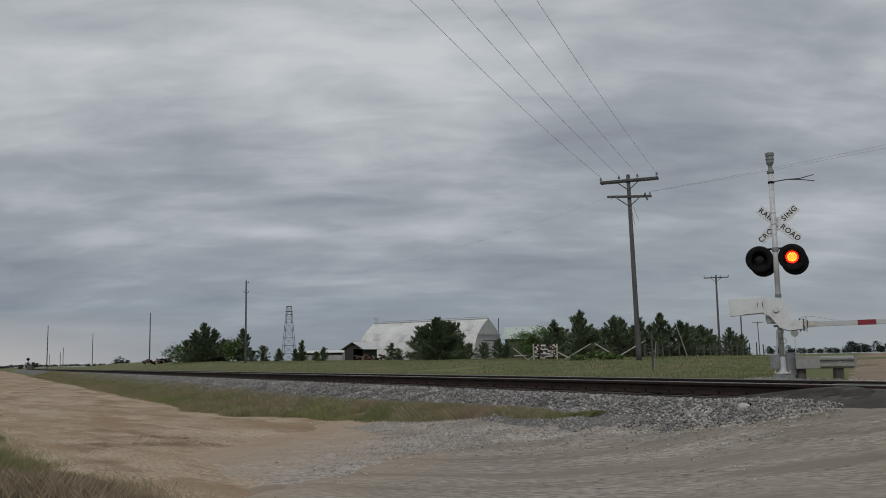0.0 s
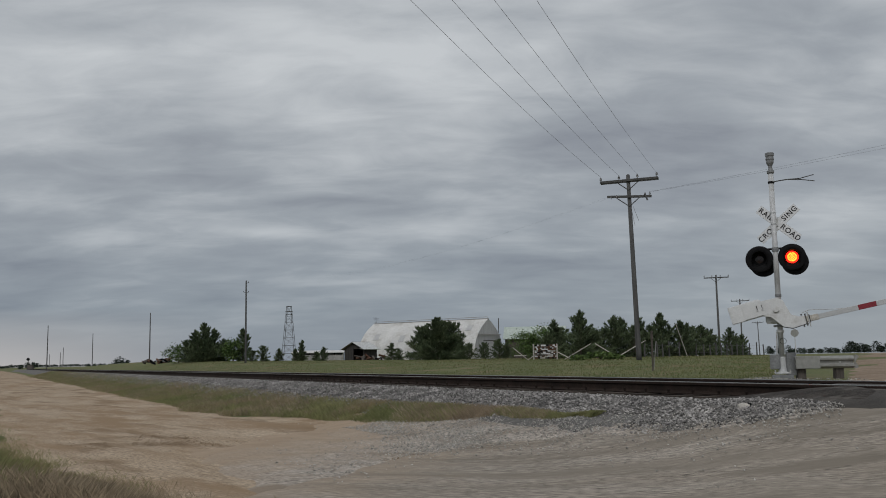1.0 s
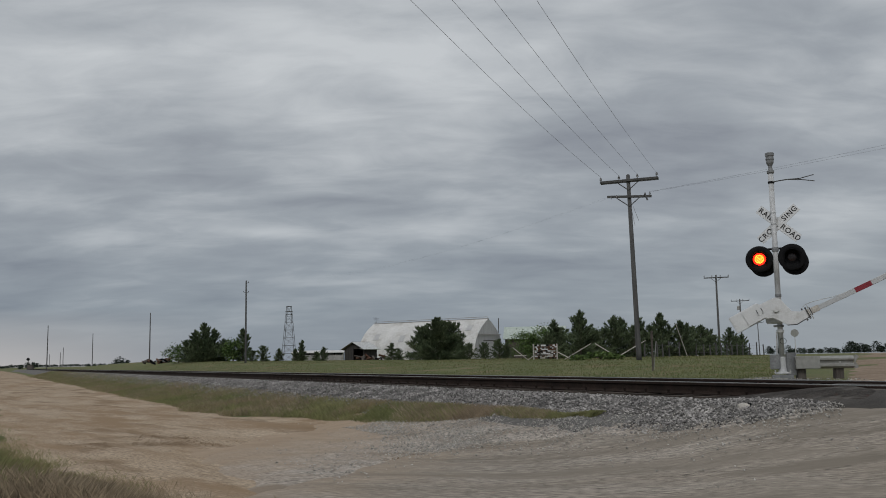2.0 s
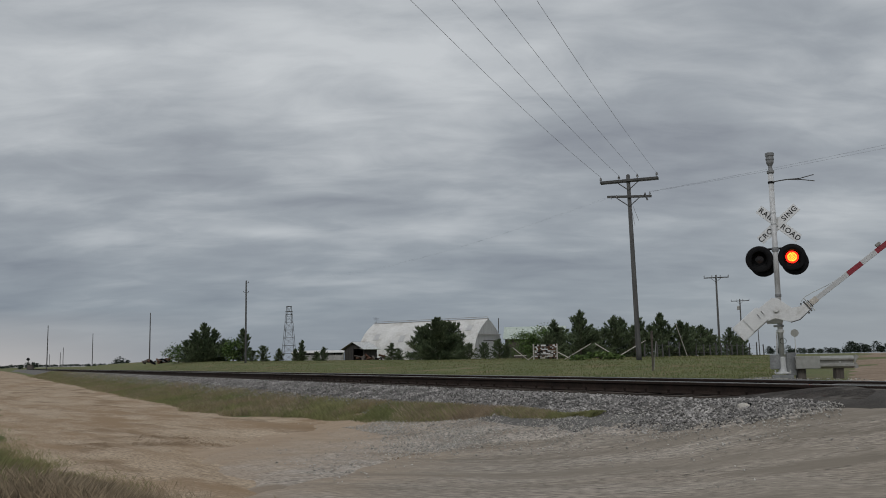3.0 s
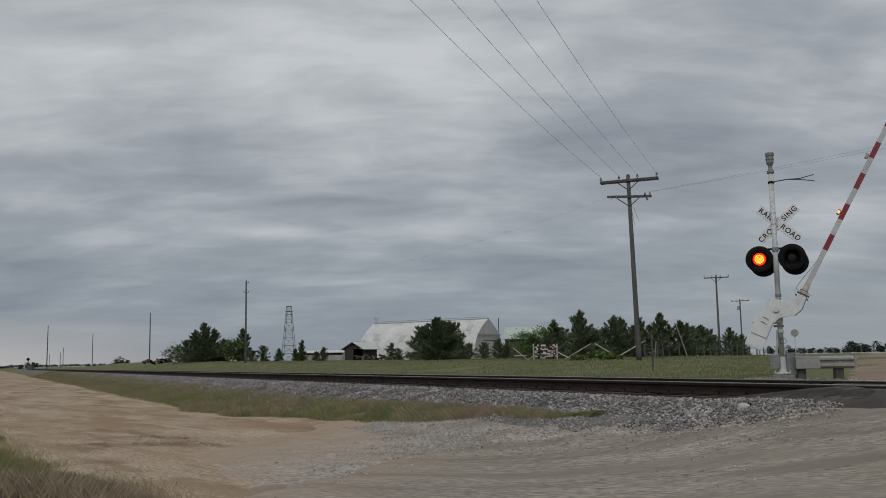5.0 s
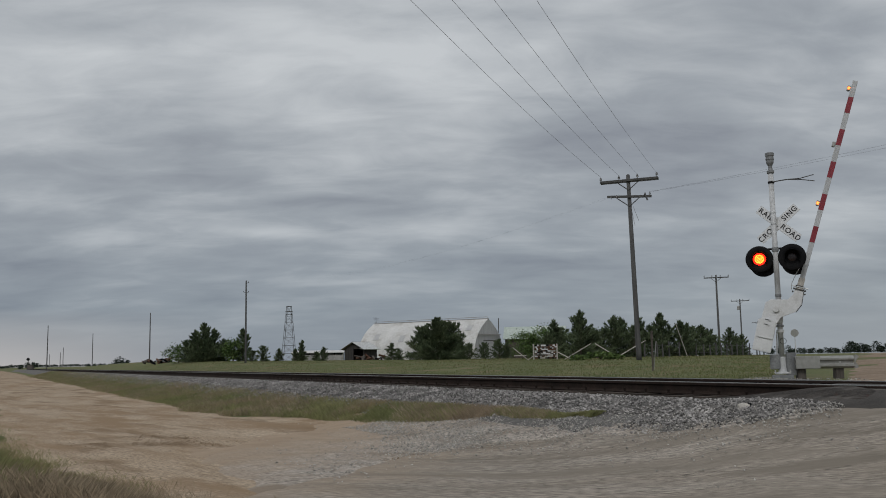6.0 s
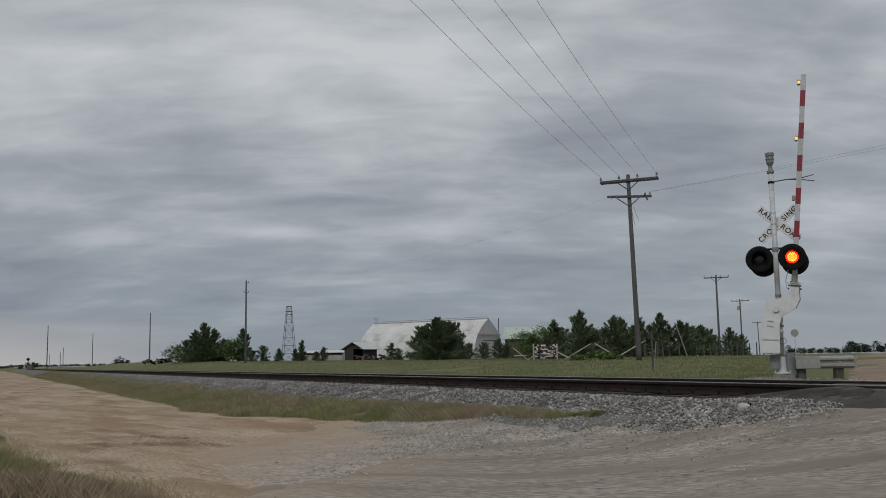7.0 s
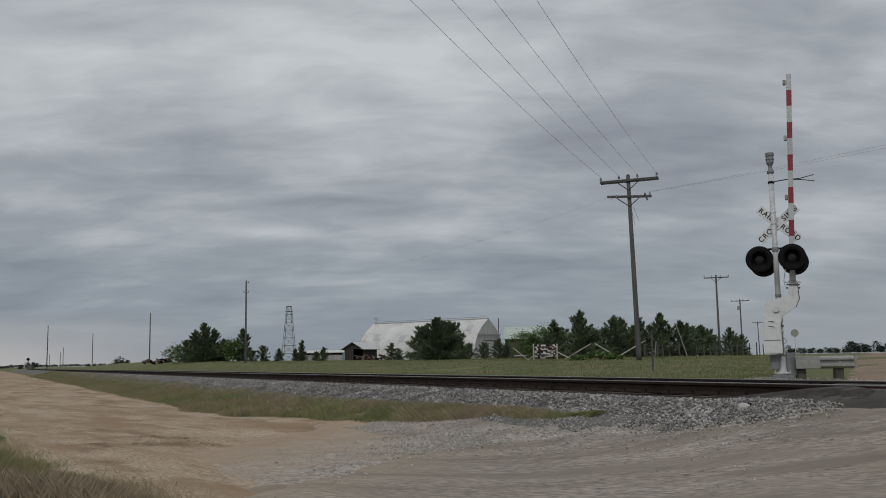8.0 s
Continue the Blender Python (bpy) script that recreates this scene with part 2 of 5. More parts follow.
def add_cyl(bm, r1, r2, h, m=Matrix(), seg=20, caps=True):
    """A tapered cylinder from z = 0 to h."""
    bmesh.ops.create_cone(bm, cap_ends=caps, segments=seg, radius1=r1, radius2=r2, depth=h, matrix=m @ Matrix.Translation((0, 0, h / 2)))
    return bm


def cyl(r1, r2, h, m=Matrix(), seg=20):
    return add_cyl(bmesh.new(), r1, r2, h, m, seg)


def add_bar(bm, p, q, r, seg=8, r2=None):
    p, q = Vector(p), Vector(q)
    turn = (q - p).to_track_quat("Z", "Y").to_matrix().to_4x4()
    return add_cyl(bm, r, r if r2 is None else r2, (q - p).length, Matrix.Translation(p) @ turn, seg)


def bar(p, q, r, seg=8, r2=None):
    return add_bar(bmesh.new(), p, q, r, seg, r2)


def beam(p, q, w, h, bevel=0.0):
    """A squared timber from p to q."""
    p, q = Vector(p), Vector(q)
    turn = (q - p).to_track_quat("X", "Z").to_matrix().to_4x4()
    return box((q - p).length, w, h, Matrix.Translation((p + q) / 2) @ turn, bevel)


def prism(outline, y0, y1, bevel=0.0):
    """An outline in x and z, drawn out from y0 to y1."""
    bm = bmesh.new()
    f = bm.faces.new([bm.verts.new((x, y0, z)) for x, z in outline])
    r = bmesh.ops.extrude_face_region(bm, geom=[f])
    bmesh.ops.translate(bm, verts=[v for v in r["geom"] if isinstance(v, bmesh.types.BMVert)], vec=(0, y1 - y0, 0))
    bmesh.ops.recalc_face_normals(bm, faces=bm.faces)
    if bevel:
        bmesh.ops.bevel(bm, geom=list(bm.edges), offset=bevel, segments=2, affect="EDGES")
    return bm


def revolve(profile, m=Matrix(), seg=32, caps=True):
    """A profile of (radius, height) turned about z."""
    bm = bmesh.new()
    rings = []
    for r, z in profile:
        rings.append([bm.verts.new(m @ Vector((r * math.cos(a), r * math.sin(a), z))) for a in (i * math.tau / seg for i in range(seg))])
    for a, b in zip(rings, rings[1:]):
        for i in range(seg):
            bm.faces.new((a[i], a[(i + 1) % seg], b[(i + 1) % seg], b[i]))
    for ring in (rings[0], rings[-1]) if caps else ():
        bm.faces.new(ring)
    bmesh.ops.recalc_face_normals(bm, faces=bm.faces)
    return bm


# ---- the lie of the land ----
# N: across the track, away from the eye. U: along the track. Q: across the road.
NX, NY = 0.894, 0.448
QX, QY = 0.936, -0.352
NEAR_RAIL, FAR_RAIL = 9.30, 10.735
MID = (NEAR_RAIL + FAR_RAIL) / 2


def smooth(a, b, v):
    t = np.clip((v - a) / (b - a), 0, 1)
    return t * t * (3 - 2 * t)


def from_track(s, n):
    """Plan place from metres along the track and across it."""
    return n * NX - s * NY, n * NY + s * NX


def on_gravel(q, n):
    """Metres inside the grey road, for a place across the road and across the track."""
    rim = np.interp(q, [-5.0, -4.7, -4.0, -2.9, -2.06, -1.3, -0.63, 0.0, 0.5, 2.0], [4.9, 5.2, 6.2, 6.9, 7.12, 7.2, 7.28, 7.6, 8.05, 8.6])
    return np.minimum(q + 4.85, rim - n)


def land(x, y):
    """The height of the ground."""
    x, y = np.asarray(x, float), np.asarray(y, float)
    n, q = x * NX + y * NY, x * QX + y * QY
    s = y * NX - x * NY
    n_far = n + 0.3 * np.clip(s - 15, 0, 120) * smooth(14, 26, n)
    field = np.interp(n_far, [-60, 3.8, 5.4, 6.3, 7.0, 8.05, 8.4, 11.7, 12.2, 13.6, 16, 26, 45, 70, 400],
                      [-0.9, -0.85, -0.82, -0.73, -0.58, -0.26, -0.215, -0.215, -0.28, -0.58, -0.52, -0.25, 0.20, 0.33, 0.45])
    far = smooth(30, 60, n_far)
    field = field + 0.75 * far * np.exp(-((x + 60) / 48) ** 2 - ((y - 140) / 110) ** 2)
    ramp = np.interp(n, [-60, 2.0, 4.0, 6.0, 7.4, 8.4, 9.0, 11.1, 13, 17.5, 30, 60, 400],
                     [-0.95, -0.88, -0.80, -0.58, -0.27, -0.09, -0.03, -0.03, -0.08, -0.20, -0.12, 0.25, 0.4])
    lo = np.interp(n, [6, 7.4, 8.4, 11.6, 14, 20], [-3.2, -2.0, -1.1, -1.1, -4.0, -5.0])
    hi = np.interp(n, [6, 8, 9, 11, 14, 20], [0.4, 0.4, 0.75, 0.75, -0.4, -0.4])
    on_road = smooth(lo, hi, q) * (1 - smooth(9.0, 13.0, q))
    z = field * (1 - on_road) + ramp * on_road
    wave = 0.012 * np.sin(x * 0.9 + 1.3 * np.sin(y * 0.37)) * np.sin(y * 0.63 + 0.8 * np.sin(x * 0.5)) + 0.008 * np.sin(3.1 * x + y * 1.7) * np.sin(2.3 * y - x)
    calm = smooth(7.2, 8.0, n) * (1 - smooth(12.2, 13.5, n))
    return z + wave * (1 - calm) * (1 + 2 * far)


def sheet(name, s_lines, n_lines, lift, material, keep=None, label="", category=""):
    """A ground sheet over lines along and across the track."""
    s, n = np.meshgrid(s_lines, n_lines)
    x, y = from_track(s, n)
    z = land(x, y) + (lift(x, y, n) if callable(lift) else lift)
    rows, cols = s.shape
    verts = np.stack([x.ravel(), y.ravel(), z.ravel()], 1)
    i = np.arange(rows * cols).reshape(rows, cols)
    quads = np.stack([i[:-1, :-1].ravel(), i[:-1, 1:].ravel(), i[1:, 1:].ravel(), i[1:, :-1].ravel()], 1)
    if keep is not None:
        ok = keep(x, y, n).ravel()
        quads = quads[ok[quads].any(1)]
        used = np.unique(quads)
        index = np.full(len(verts), -1)
        index[used] = np.arange(len(used))
        verts, quads = verts[used], index[quads]
    ob = mesh_part(name, verts, quads, material)
    ob.data.polygons.foreach_set("use_smooth", [True] * len(ob.data.polygons))
    return tagged(ob, label, category, kind="structure")


def spread(*stretches):
    """Lines with steps that grow outwards: (from, to, step)."""
    out = []
    for a, b, st in stretches:
        out += list(np.arange(a, b - 1e-6, st))
    return np.array(out + [stretches[-1][1]])


def ragged(x, y, scale, seed=0.0):
    return np.array([noise.noise((a * scale, b * scale, seed)) for a, b in zip(np.ravel(x), np.ravel(y))]).reshape(np.shape(x))


S_ALL = spread((-3000, -400, 520), (-400, -60, 34), (-60, -14, 2), (-14, 40, 0.4), (40, 120, 2), (120, 400, 14), (400, 3600, 400))
N_ALL = spread((-2000, -200, 300), (-200, -20, 20), (-20, 0, 2), (0, 14, 0.25), (14, 60, 1.2), (60, 260, 10), (260, 4200, 400))
sheet("ground", S_ALL, N_ALL, -0.02, M_FIELD, None, "rough prairie grass field on sandy soil", "ground")


def verge(s):
    """The edge of the grass beside the ballast, across the track, for a place along it."""
    return np.interp(s, [8.0, 10.5, 12.3, 14, 16, 20, 22, 30, 60], [7.5, 7.3, 7.1, 6.6, 6.3, 5.6, 5.1, 4.9, 4.8])


def road_lift(x, y, n):
    q = x * QX + y * QY
    inside = np.minimum(on_gravel(q, n) + 0.22 * ragged(x, y, 0.9, 3.0) + 0.10 * ragged(x, y, 3.0, 1.0), 9.0 - q)
    return np.clip(inside * 0.09, -0.10, 0.012) + 0.004


def sand_lift(x, y, n):
    inner = np.minimum(n - 0.4, verge(y * NX - x * NY) + 0.15 - n) + 0.45 * ragged(x, y, 0.7, 9.0)
    rut = 0.014 * np.sin(n * 4.2 + 0.5 * np.sin(x * 0.5))
    under = np.clip(on_gravel(x * QX + y * QY, n) * 0.10, 0.0, 0.08)
    return np.clip(inner * 0.10, -0.10, 0.0) + rut * (inner > 0.5) * (under == 0) - under + 0.05 * smooth(25, 60, y * NX - x * NY)


S_SAND = spread((-3, 45, 0.3), (45, 120, 2), (120, 420, 15))
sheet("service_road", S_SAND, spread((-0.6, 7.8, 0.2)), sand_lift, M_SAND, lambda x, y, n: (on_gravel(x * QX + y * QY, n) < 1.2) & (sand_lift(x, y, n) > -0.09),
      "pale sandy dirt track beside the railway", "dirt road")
S_ROAD = spread((-14, 22, 0.25))
sheet("road", S_ROAD, spread((-6, 8.9, 0.22)), road_lift, M_ROAD, lambda x, y, n: road_lift(x, y, n) > -0.09, "grey compacted gravel road with tyre tracks", "gravel road")


def far_lift(x, y, n):
    q = x * QX + y * QY
    bend = 1.2 + 0.09 * np.clip(n - 15, 0, 200)
    return np.clip(np.minimum(q - bend + 0.5 * ragged(x, y, 0.4, 5.0), 9.0 + bend - q) * 0.10, -0.10, 0.02)


sheet("far_road", spread((-6, 30, 0.7), (30, 150, 4)), spread((11.0, 30, 0.7), (30, 150, 4)), far_lift, M_CLAY, lambda x, y, n: far_lift(x, y, n) > -0.09,
      "sandy dirt road beyond the crossing", "dirt road")

def worn_to_sand(m, q0, q1):
    """Sandy dirt that gives way to the gravel from q0 to q1 across the road, in a broken edge."""
    nt = m.node_tree
    bsdf = nt.nodes["Principled BSDF"]
    gravel = bsdf.inputs["Base Color"].links[0].from_socket
    co = nt.nodes.new("ShaderNodeTexCoord").outputs["Object"]
    across = nt.nodes.new("ShaderNodeVectorMath")
    across.operation = "DOT_PRODUCT"
    across.inputs[1].default_value = (QX, QY, 0)
    nt.links.new(co, across.inputs[0])

    def noise_at(scale):
        nd = nt.nodes.new("ShaderNodeTexNoise")
        nd.inputs["Scale"].default_value, nd.inputs["Detail"].default_value, nd.inputs["Roughness"].default_value = scale, 7, 0.7
        nt.links.new(co, nd.inputs["Vector"])
        return nd.outputs[0]

    shift = nt.nodes.new("ShaderNodeMath")
    shift.operation = "MULTIPLY_ADD"
    shift.inputs[1].default_value = 3.6
    nt.links.new(noise_at(1.2), shift.inputs[0])
    nt.links.new(across.outputs["Value"], shift.inputs[2])
    share = nt.nodes.new("ShaderNodeMapRange")
    share.inputs["From Min"].default_value, share.inputs["From Max"].default_value = q0 + 1.8, q1 + 1.8
    nt.links.new(shift.outputs[0], share.inputs[0])
    sand = nt.nodes.new("ShaderNodeMix")
    sand.data_type = "RGBA"
    nt.links.new(noise_at(2.0), sand.inputs[0])
    sand.inputs[6].default_value, sand.inputs[7].default_value = (0.20, 0.142, 0.092, 1), (0.40, 0.315, 0.235, 1)
    both = nt.nodes.new("ShaderNodeMix")
    both.data_type = "RGBA"
    nt.links.new(share.outputs[0], both.inputs[0])
    nt.links.new(sand.outputs[2], both.inputs[6])
    nt.links.new(gravel, both.inputs[7])
    nt.links.new(both.outputs[2], bsdf.inputs["Base Color"])
    return m


M_APRON = surf("spread_pale_gravel", (0.30, 0.264, 0.230), (0.395, 0.354, 0.312), 2.5, 0.95, 0.8, fine=26, dist=0.02, dirt=(0.20, 0.165, 0.13), dirt_scale=1.1, tint=0.7, stretch=(0.6, 1, 1), turn=-26)

worn_to_sand(M_APRON, -7.6, -4.6)
worn_to_sand(M_ROAD, -6.4, -3.4)


def apron_lift(x, y, n):
    q, s = x * QX + y * QY, y * NX - x * NY
    inside = np.minimum(np.minimum(verge(s) + 0.55 - n, 0.12 - on_gravel(q, n)), np.minimum((q + 8.2) * 0.6, (n - 2.9) * 0.6)) + 0.30 * ragged(x, y, 1.3, 7.7) + 0.16 * ragged(x, y, 4.0, 3.7)
    return np.clip(inside * 0.10, -0.10, 0.02) + 0.008


sheet("gravel_apron", spread((5, 22, 0.2)), spread((2.2, 7.9, 0.15)), apron_lift, M_APRON, lambda x, y, n: apron_lift(x, y, n) > -0.09,
      "pale gravel spread between the road and the verge", "gravel")

# ---- the railway ----
S_FROM, S_TO = -14.0, 260.0


def ballast_lift(x, y, n):
    q = x * QX + y * QY
    wob = 0.25 * ragged(x, y, 0.8, 2.0)
    inside = np.minimum(np.minimum(n - 6.75 + wob, 13.4 - n + wob), 0.12 - on_gravel(q, n))
    return np.clip(inside * 0.12, -0.10, 0.03) - 0.14 * smooth(0.3, 0.9, q)


sheet("ballast_bed", spread((-14, 40, 0.25), (40, 120, 2), (120, 300, 12)), spread((6.2, 13.8, 0.2)), ballast_lift, M_BALLAST,
      lambda x, y, n: ballast_lift(x, y, n) > -0.09, "grey crushed stone ballast shoulder under the track", "ballast")

track = thing("railroad_track", Matrix(((-NY, -NX, 0, 0), (NX, -NY, 0, 0), (0, 0, 1, 0.016), (0, 0, 0, 1))),
              "single railroad track of rusted steel rails on wooden ties", "railroad track")
# in the track's own space x runs along it and -y across it, away from the eye


def rail(n, name="rail"):
    half = [(0.070, -0.172), (0.070, -0.160), (0.020, -0.145), (0.009, -0.125), (0.009, -0.055), (0.034, -0.038), (0.036, -0.012), (0.026, 0.0)]
    outline = half + [(-a, b) for a, b in reversed(half)]
    bm = bmesh.new()
    f = bm.faces.new([bm.verts.new((S_FROM, a - n, b)) for a, b in outline])
    r = bmesh.ops.extrude_face_region(bm, geom=[f])
    bmesh.ops.translate(bm, verts=[v for v in r["geom"] if isinstance(v, bmesh.types.BMVert)], vec=(S_TO - S_FROM, 0, 0))
    bmesh.ops.recalc_face_normals(bm, faces=bm.faces)
    ob = part(name, bm, M_RAIL, track, "steel rail with rusted web and worn bright head")
    part("rail_head", box(S_TO - S_FROM, 0.056, 0.013, pose((S_TO + S_FROM) / 2, -n, 0.0)), M_RAILTOP, ob, "bright worn running surface")
    return ob


rail(NEAR_RAIL)
rail(FAR_RAIL)


def ties():
    rng = random.Random(4)
    base = None
    for i in range(300):
        s = -11.5 + i * 0.53
        if base is None:
            bm = box(2.55, 0.22, 0.17, Matrix(), 0.012)
            base = part("tie", bm, M_TIE, track)
            ob = base
        else:
            ob = new("tie", base.data)
            ob.parent = track
        ob.matrix_basis = pose(s + rng.uniform(-0.03, 0.03), -(MID + rng.uniform(-0.05, 0.05)), -0.262 + rng.uniform(-0.012, 0.006), 0, 0, 90 + rng.uniform(-1.5, 1.5))


def fastenings():
    """Tie plates and spikes along the nearer stretch of both rails."""
    plate = spike = None
    for i in range(70):
        s = -4.0 + i * 0.53
        for n in (NEAR_RAIL, FAR_RAIL):
            ob = part("tie_plate", box(0.19, 0.36, 0.016, Matrix(), 0.004), M_RAIL, track) if plate is None else new("tie_plate", plate.data)
            plate = plate or ob
            ob.parent = track
            ob.matrix_basis = pose(s, -n, -0.176)
            for side in (-0.083, 0.083):
                if spike is None:
                    bm = box(0.022, 0.022, 0.05)
                    add_box(bm, 0.036, 0.040, 0.018, pose(0, 0, 0.03), 0.004)
                    spike = part("spike", bm, M_RAIL, track)
                    so = spike
                else:
                    so = new("spike", spike.data)
                    so.parent = track
                so.matrix_basis = pose(s + (0.05 if side > 0 else -0.05), -n + side, -0.150)


# ---- the crossing signal and its gate ----
MX, MY, MZ = 8.21, 22.3, -0.10
SIGNAL = pose(MX, MY, MZ, 0, 0, -20.6)
signal = thing("crossing_signal", SIGNAL, "white steel railroad crossing signal with crossbuck, flashers and gate arm", "crossing signal")
PIVOT = (-0.066, -0.20, 1.589)


def letters(text, size, m, parent, name="lettering"):
    cu = bpy.data.curves.new(name, "FONT")
    cu.body, cu.size, cu.align_x, cu.align_y, cu.extrude, cu.space_character = text, size, "CENTER", "CENTER", 0.0015, 1.16
    cu.offset = size * 0.018
    tmp = bpy.data.objects.new(name, cu)
    me = bpy.data.meshes.new_from_object(tmp)
    bpy.data.objects.remove(tmp)
    me.materials.clear()
    me.materials.append(M_INK)
    ob = new(name, me)
    ob.parent = parent
    ob.matrix_basis = m
    ob["label"] = "black lettering " + text
    return ob


def build_mast():
    mast = part("mast", revolve([(0.064, 0.12), (0.064, 5.02)], seg=28), M_MAST, signal, "dulled white painted steel tube mast", True)
    part("mast_collar", revolve([(0.072, 4.98), (0.088, 5.0), (0.088, 5.05), (0.060, 5.07), (0.048, 5.12), (0.048, 5.17), (0.085, 5.24)]), M_CAST, mast, "cast pinnacle neck")
    part("bell", revolve([(0.075, 5.22), (0.088, 5.25), (0.092, 5.27), (0.092, 5.33), (0.104, 5.335), (0.104, 5.355), (0.094, 5.36), (0.094, 5.42), (0.108, 5.425), (0.108, 5.50), (0.06, 5.52)]), M_CAST, signal, "grey drum-shaped crossing bell")
    part("junction_clamp", revolve([(0.066, 1.90), (0.076, 1.91), (0.076, 1.96), (0.066, 1.97)]), M_CAST, mast)
    part("lower_clamp", revolve([(0.075, 1.02), (0.09, 1.03), (0.09, 1.09), (0.075, 1.1)]), M_GALV, mast)
    base = part("mast_base", revolve([(0.17, 0.02), (0.17, 0.05), (0.10, 0.08), (0.080, 0.20), (0.076, 0.42), (0.067, 0.44)], seg=16), M_MAST, signal, "cast iron mast base")
    foundation = part("foundation", box(0.50, 0.50, 0.24, pose(0, 0, -0.12), 0.015), M_CAST, signal, "dark grey foundation block")
    for a in (-0.17, 0.17):
        for b in (-0.17, 0.17):
            bm = cyl(0.014, 0.014, 0.09, pose(a, b, 0.03), 8)
            add_cyl(bm, 0.026, 0.026, 0.025, pose(a, b, 0.055), 6)
            part("anchor_bolt", bm, M_GALV, base)
    part("junction_box", box(0.24, 0.22, 0.36, pose(-0.16, 0.02, 0.32), 0.015), M_CAST, signal, "grey cable junction box")
    part("conduit", bar((-0.11, -0.02, 0.45), (-0.085, -0.02, 1.05), 0.018, 10), M_GALV, signal)
    part("tag_ring", revolve([(0.068, -0.006), (0.078, -0.006), (0.078, 0.006), (0.068, 0.006), (0.068, -0.006)], pose(0.05, -0.085, 0.82, 90), 20, False), M_BLACK, signal)
    # a thin bracket of two wires near the top
    arm = part("wire_bracket", bar((0.02, -0.07, 4.755), (0.36, -0.07, 4.79), 0.014), M_POLE, signal, "thin metal bracket with two prongs")
    part("prong", bar((0.36, -0.07, 4.79), (0.70, -0.07, 4.76), 0.013), M_POLE, arm)
    part("prong", bar((0.70, -0.07, 4.76), (1.0, -0.07, 4.70), 0.011), M_POLE, arm)
    part("prong", bar((0.36, -0.07, 4.79), (0.66, -0.07, 4.79), 0.013), M_POLE, arm)
    part("prong", bar((0.66, -0.07, 4.79), (0.99, -0.07, 4.86), 0.011), M_POLE, arm)
    part("bracket_clamp", revolve([(0.066, 4.73), (0.078, 4.735), (0.078, 4.78), (0.066, 4.785)]), M_BLACK, arm)


def build_crossbuck():
    hub = (0.11, 0.085, 3.72)
    plate = part("crossbuck_bracket", box(0.16, 0.03, 0.20, pose(0.03, 0.070, 3.755), 0.008), M_GALV, signal)
    for turn, words, dy in ((-41.7, ("RAIL", "ROAD"), -0.004), (41.7, ("CROS", "SING"), 0.0)):
        blade = part("crossbuck_blade", box(1.20, 0.006, 0.225, Matrix(), 0.003), M_TAPE, signal, "white reflective crossbuck blade with black letters")
        blade.matrix_basis = pose(hub[0], hub[1] + dy * 2, hub[2], 0, -turn, 0)
        for word, u in zip(words, (-0.37, 0.36)):
            letters(word, 0.178, pose(u, -0.0042, 0.0, 90, 0, 0), blade)
    for h in (3.70, 3.98):
        part("band_clamp", revolve([(0.066, h), (0.072, h), (0.072, h + 0.02), (0.066, h + 0.02)]), M_GALV, signal)


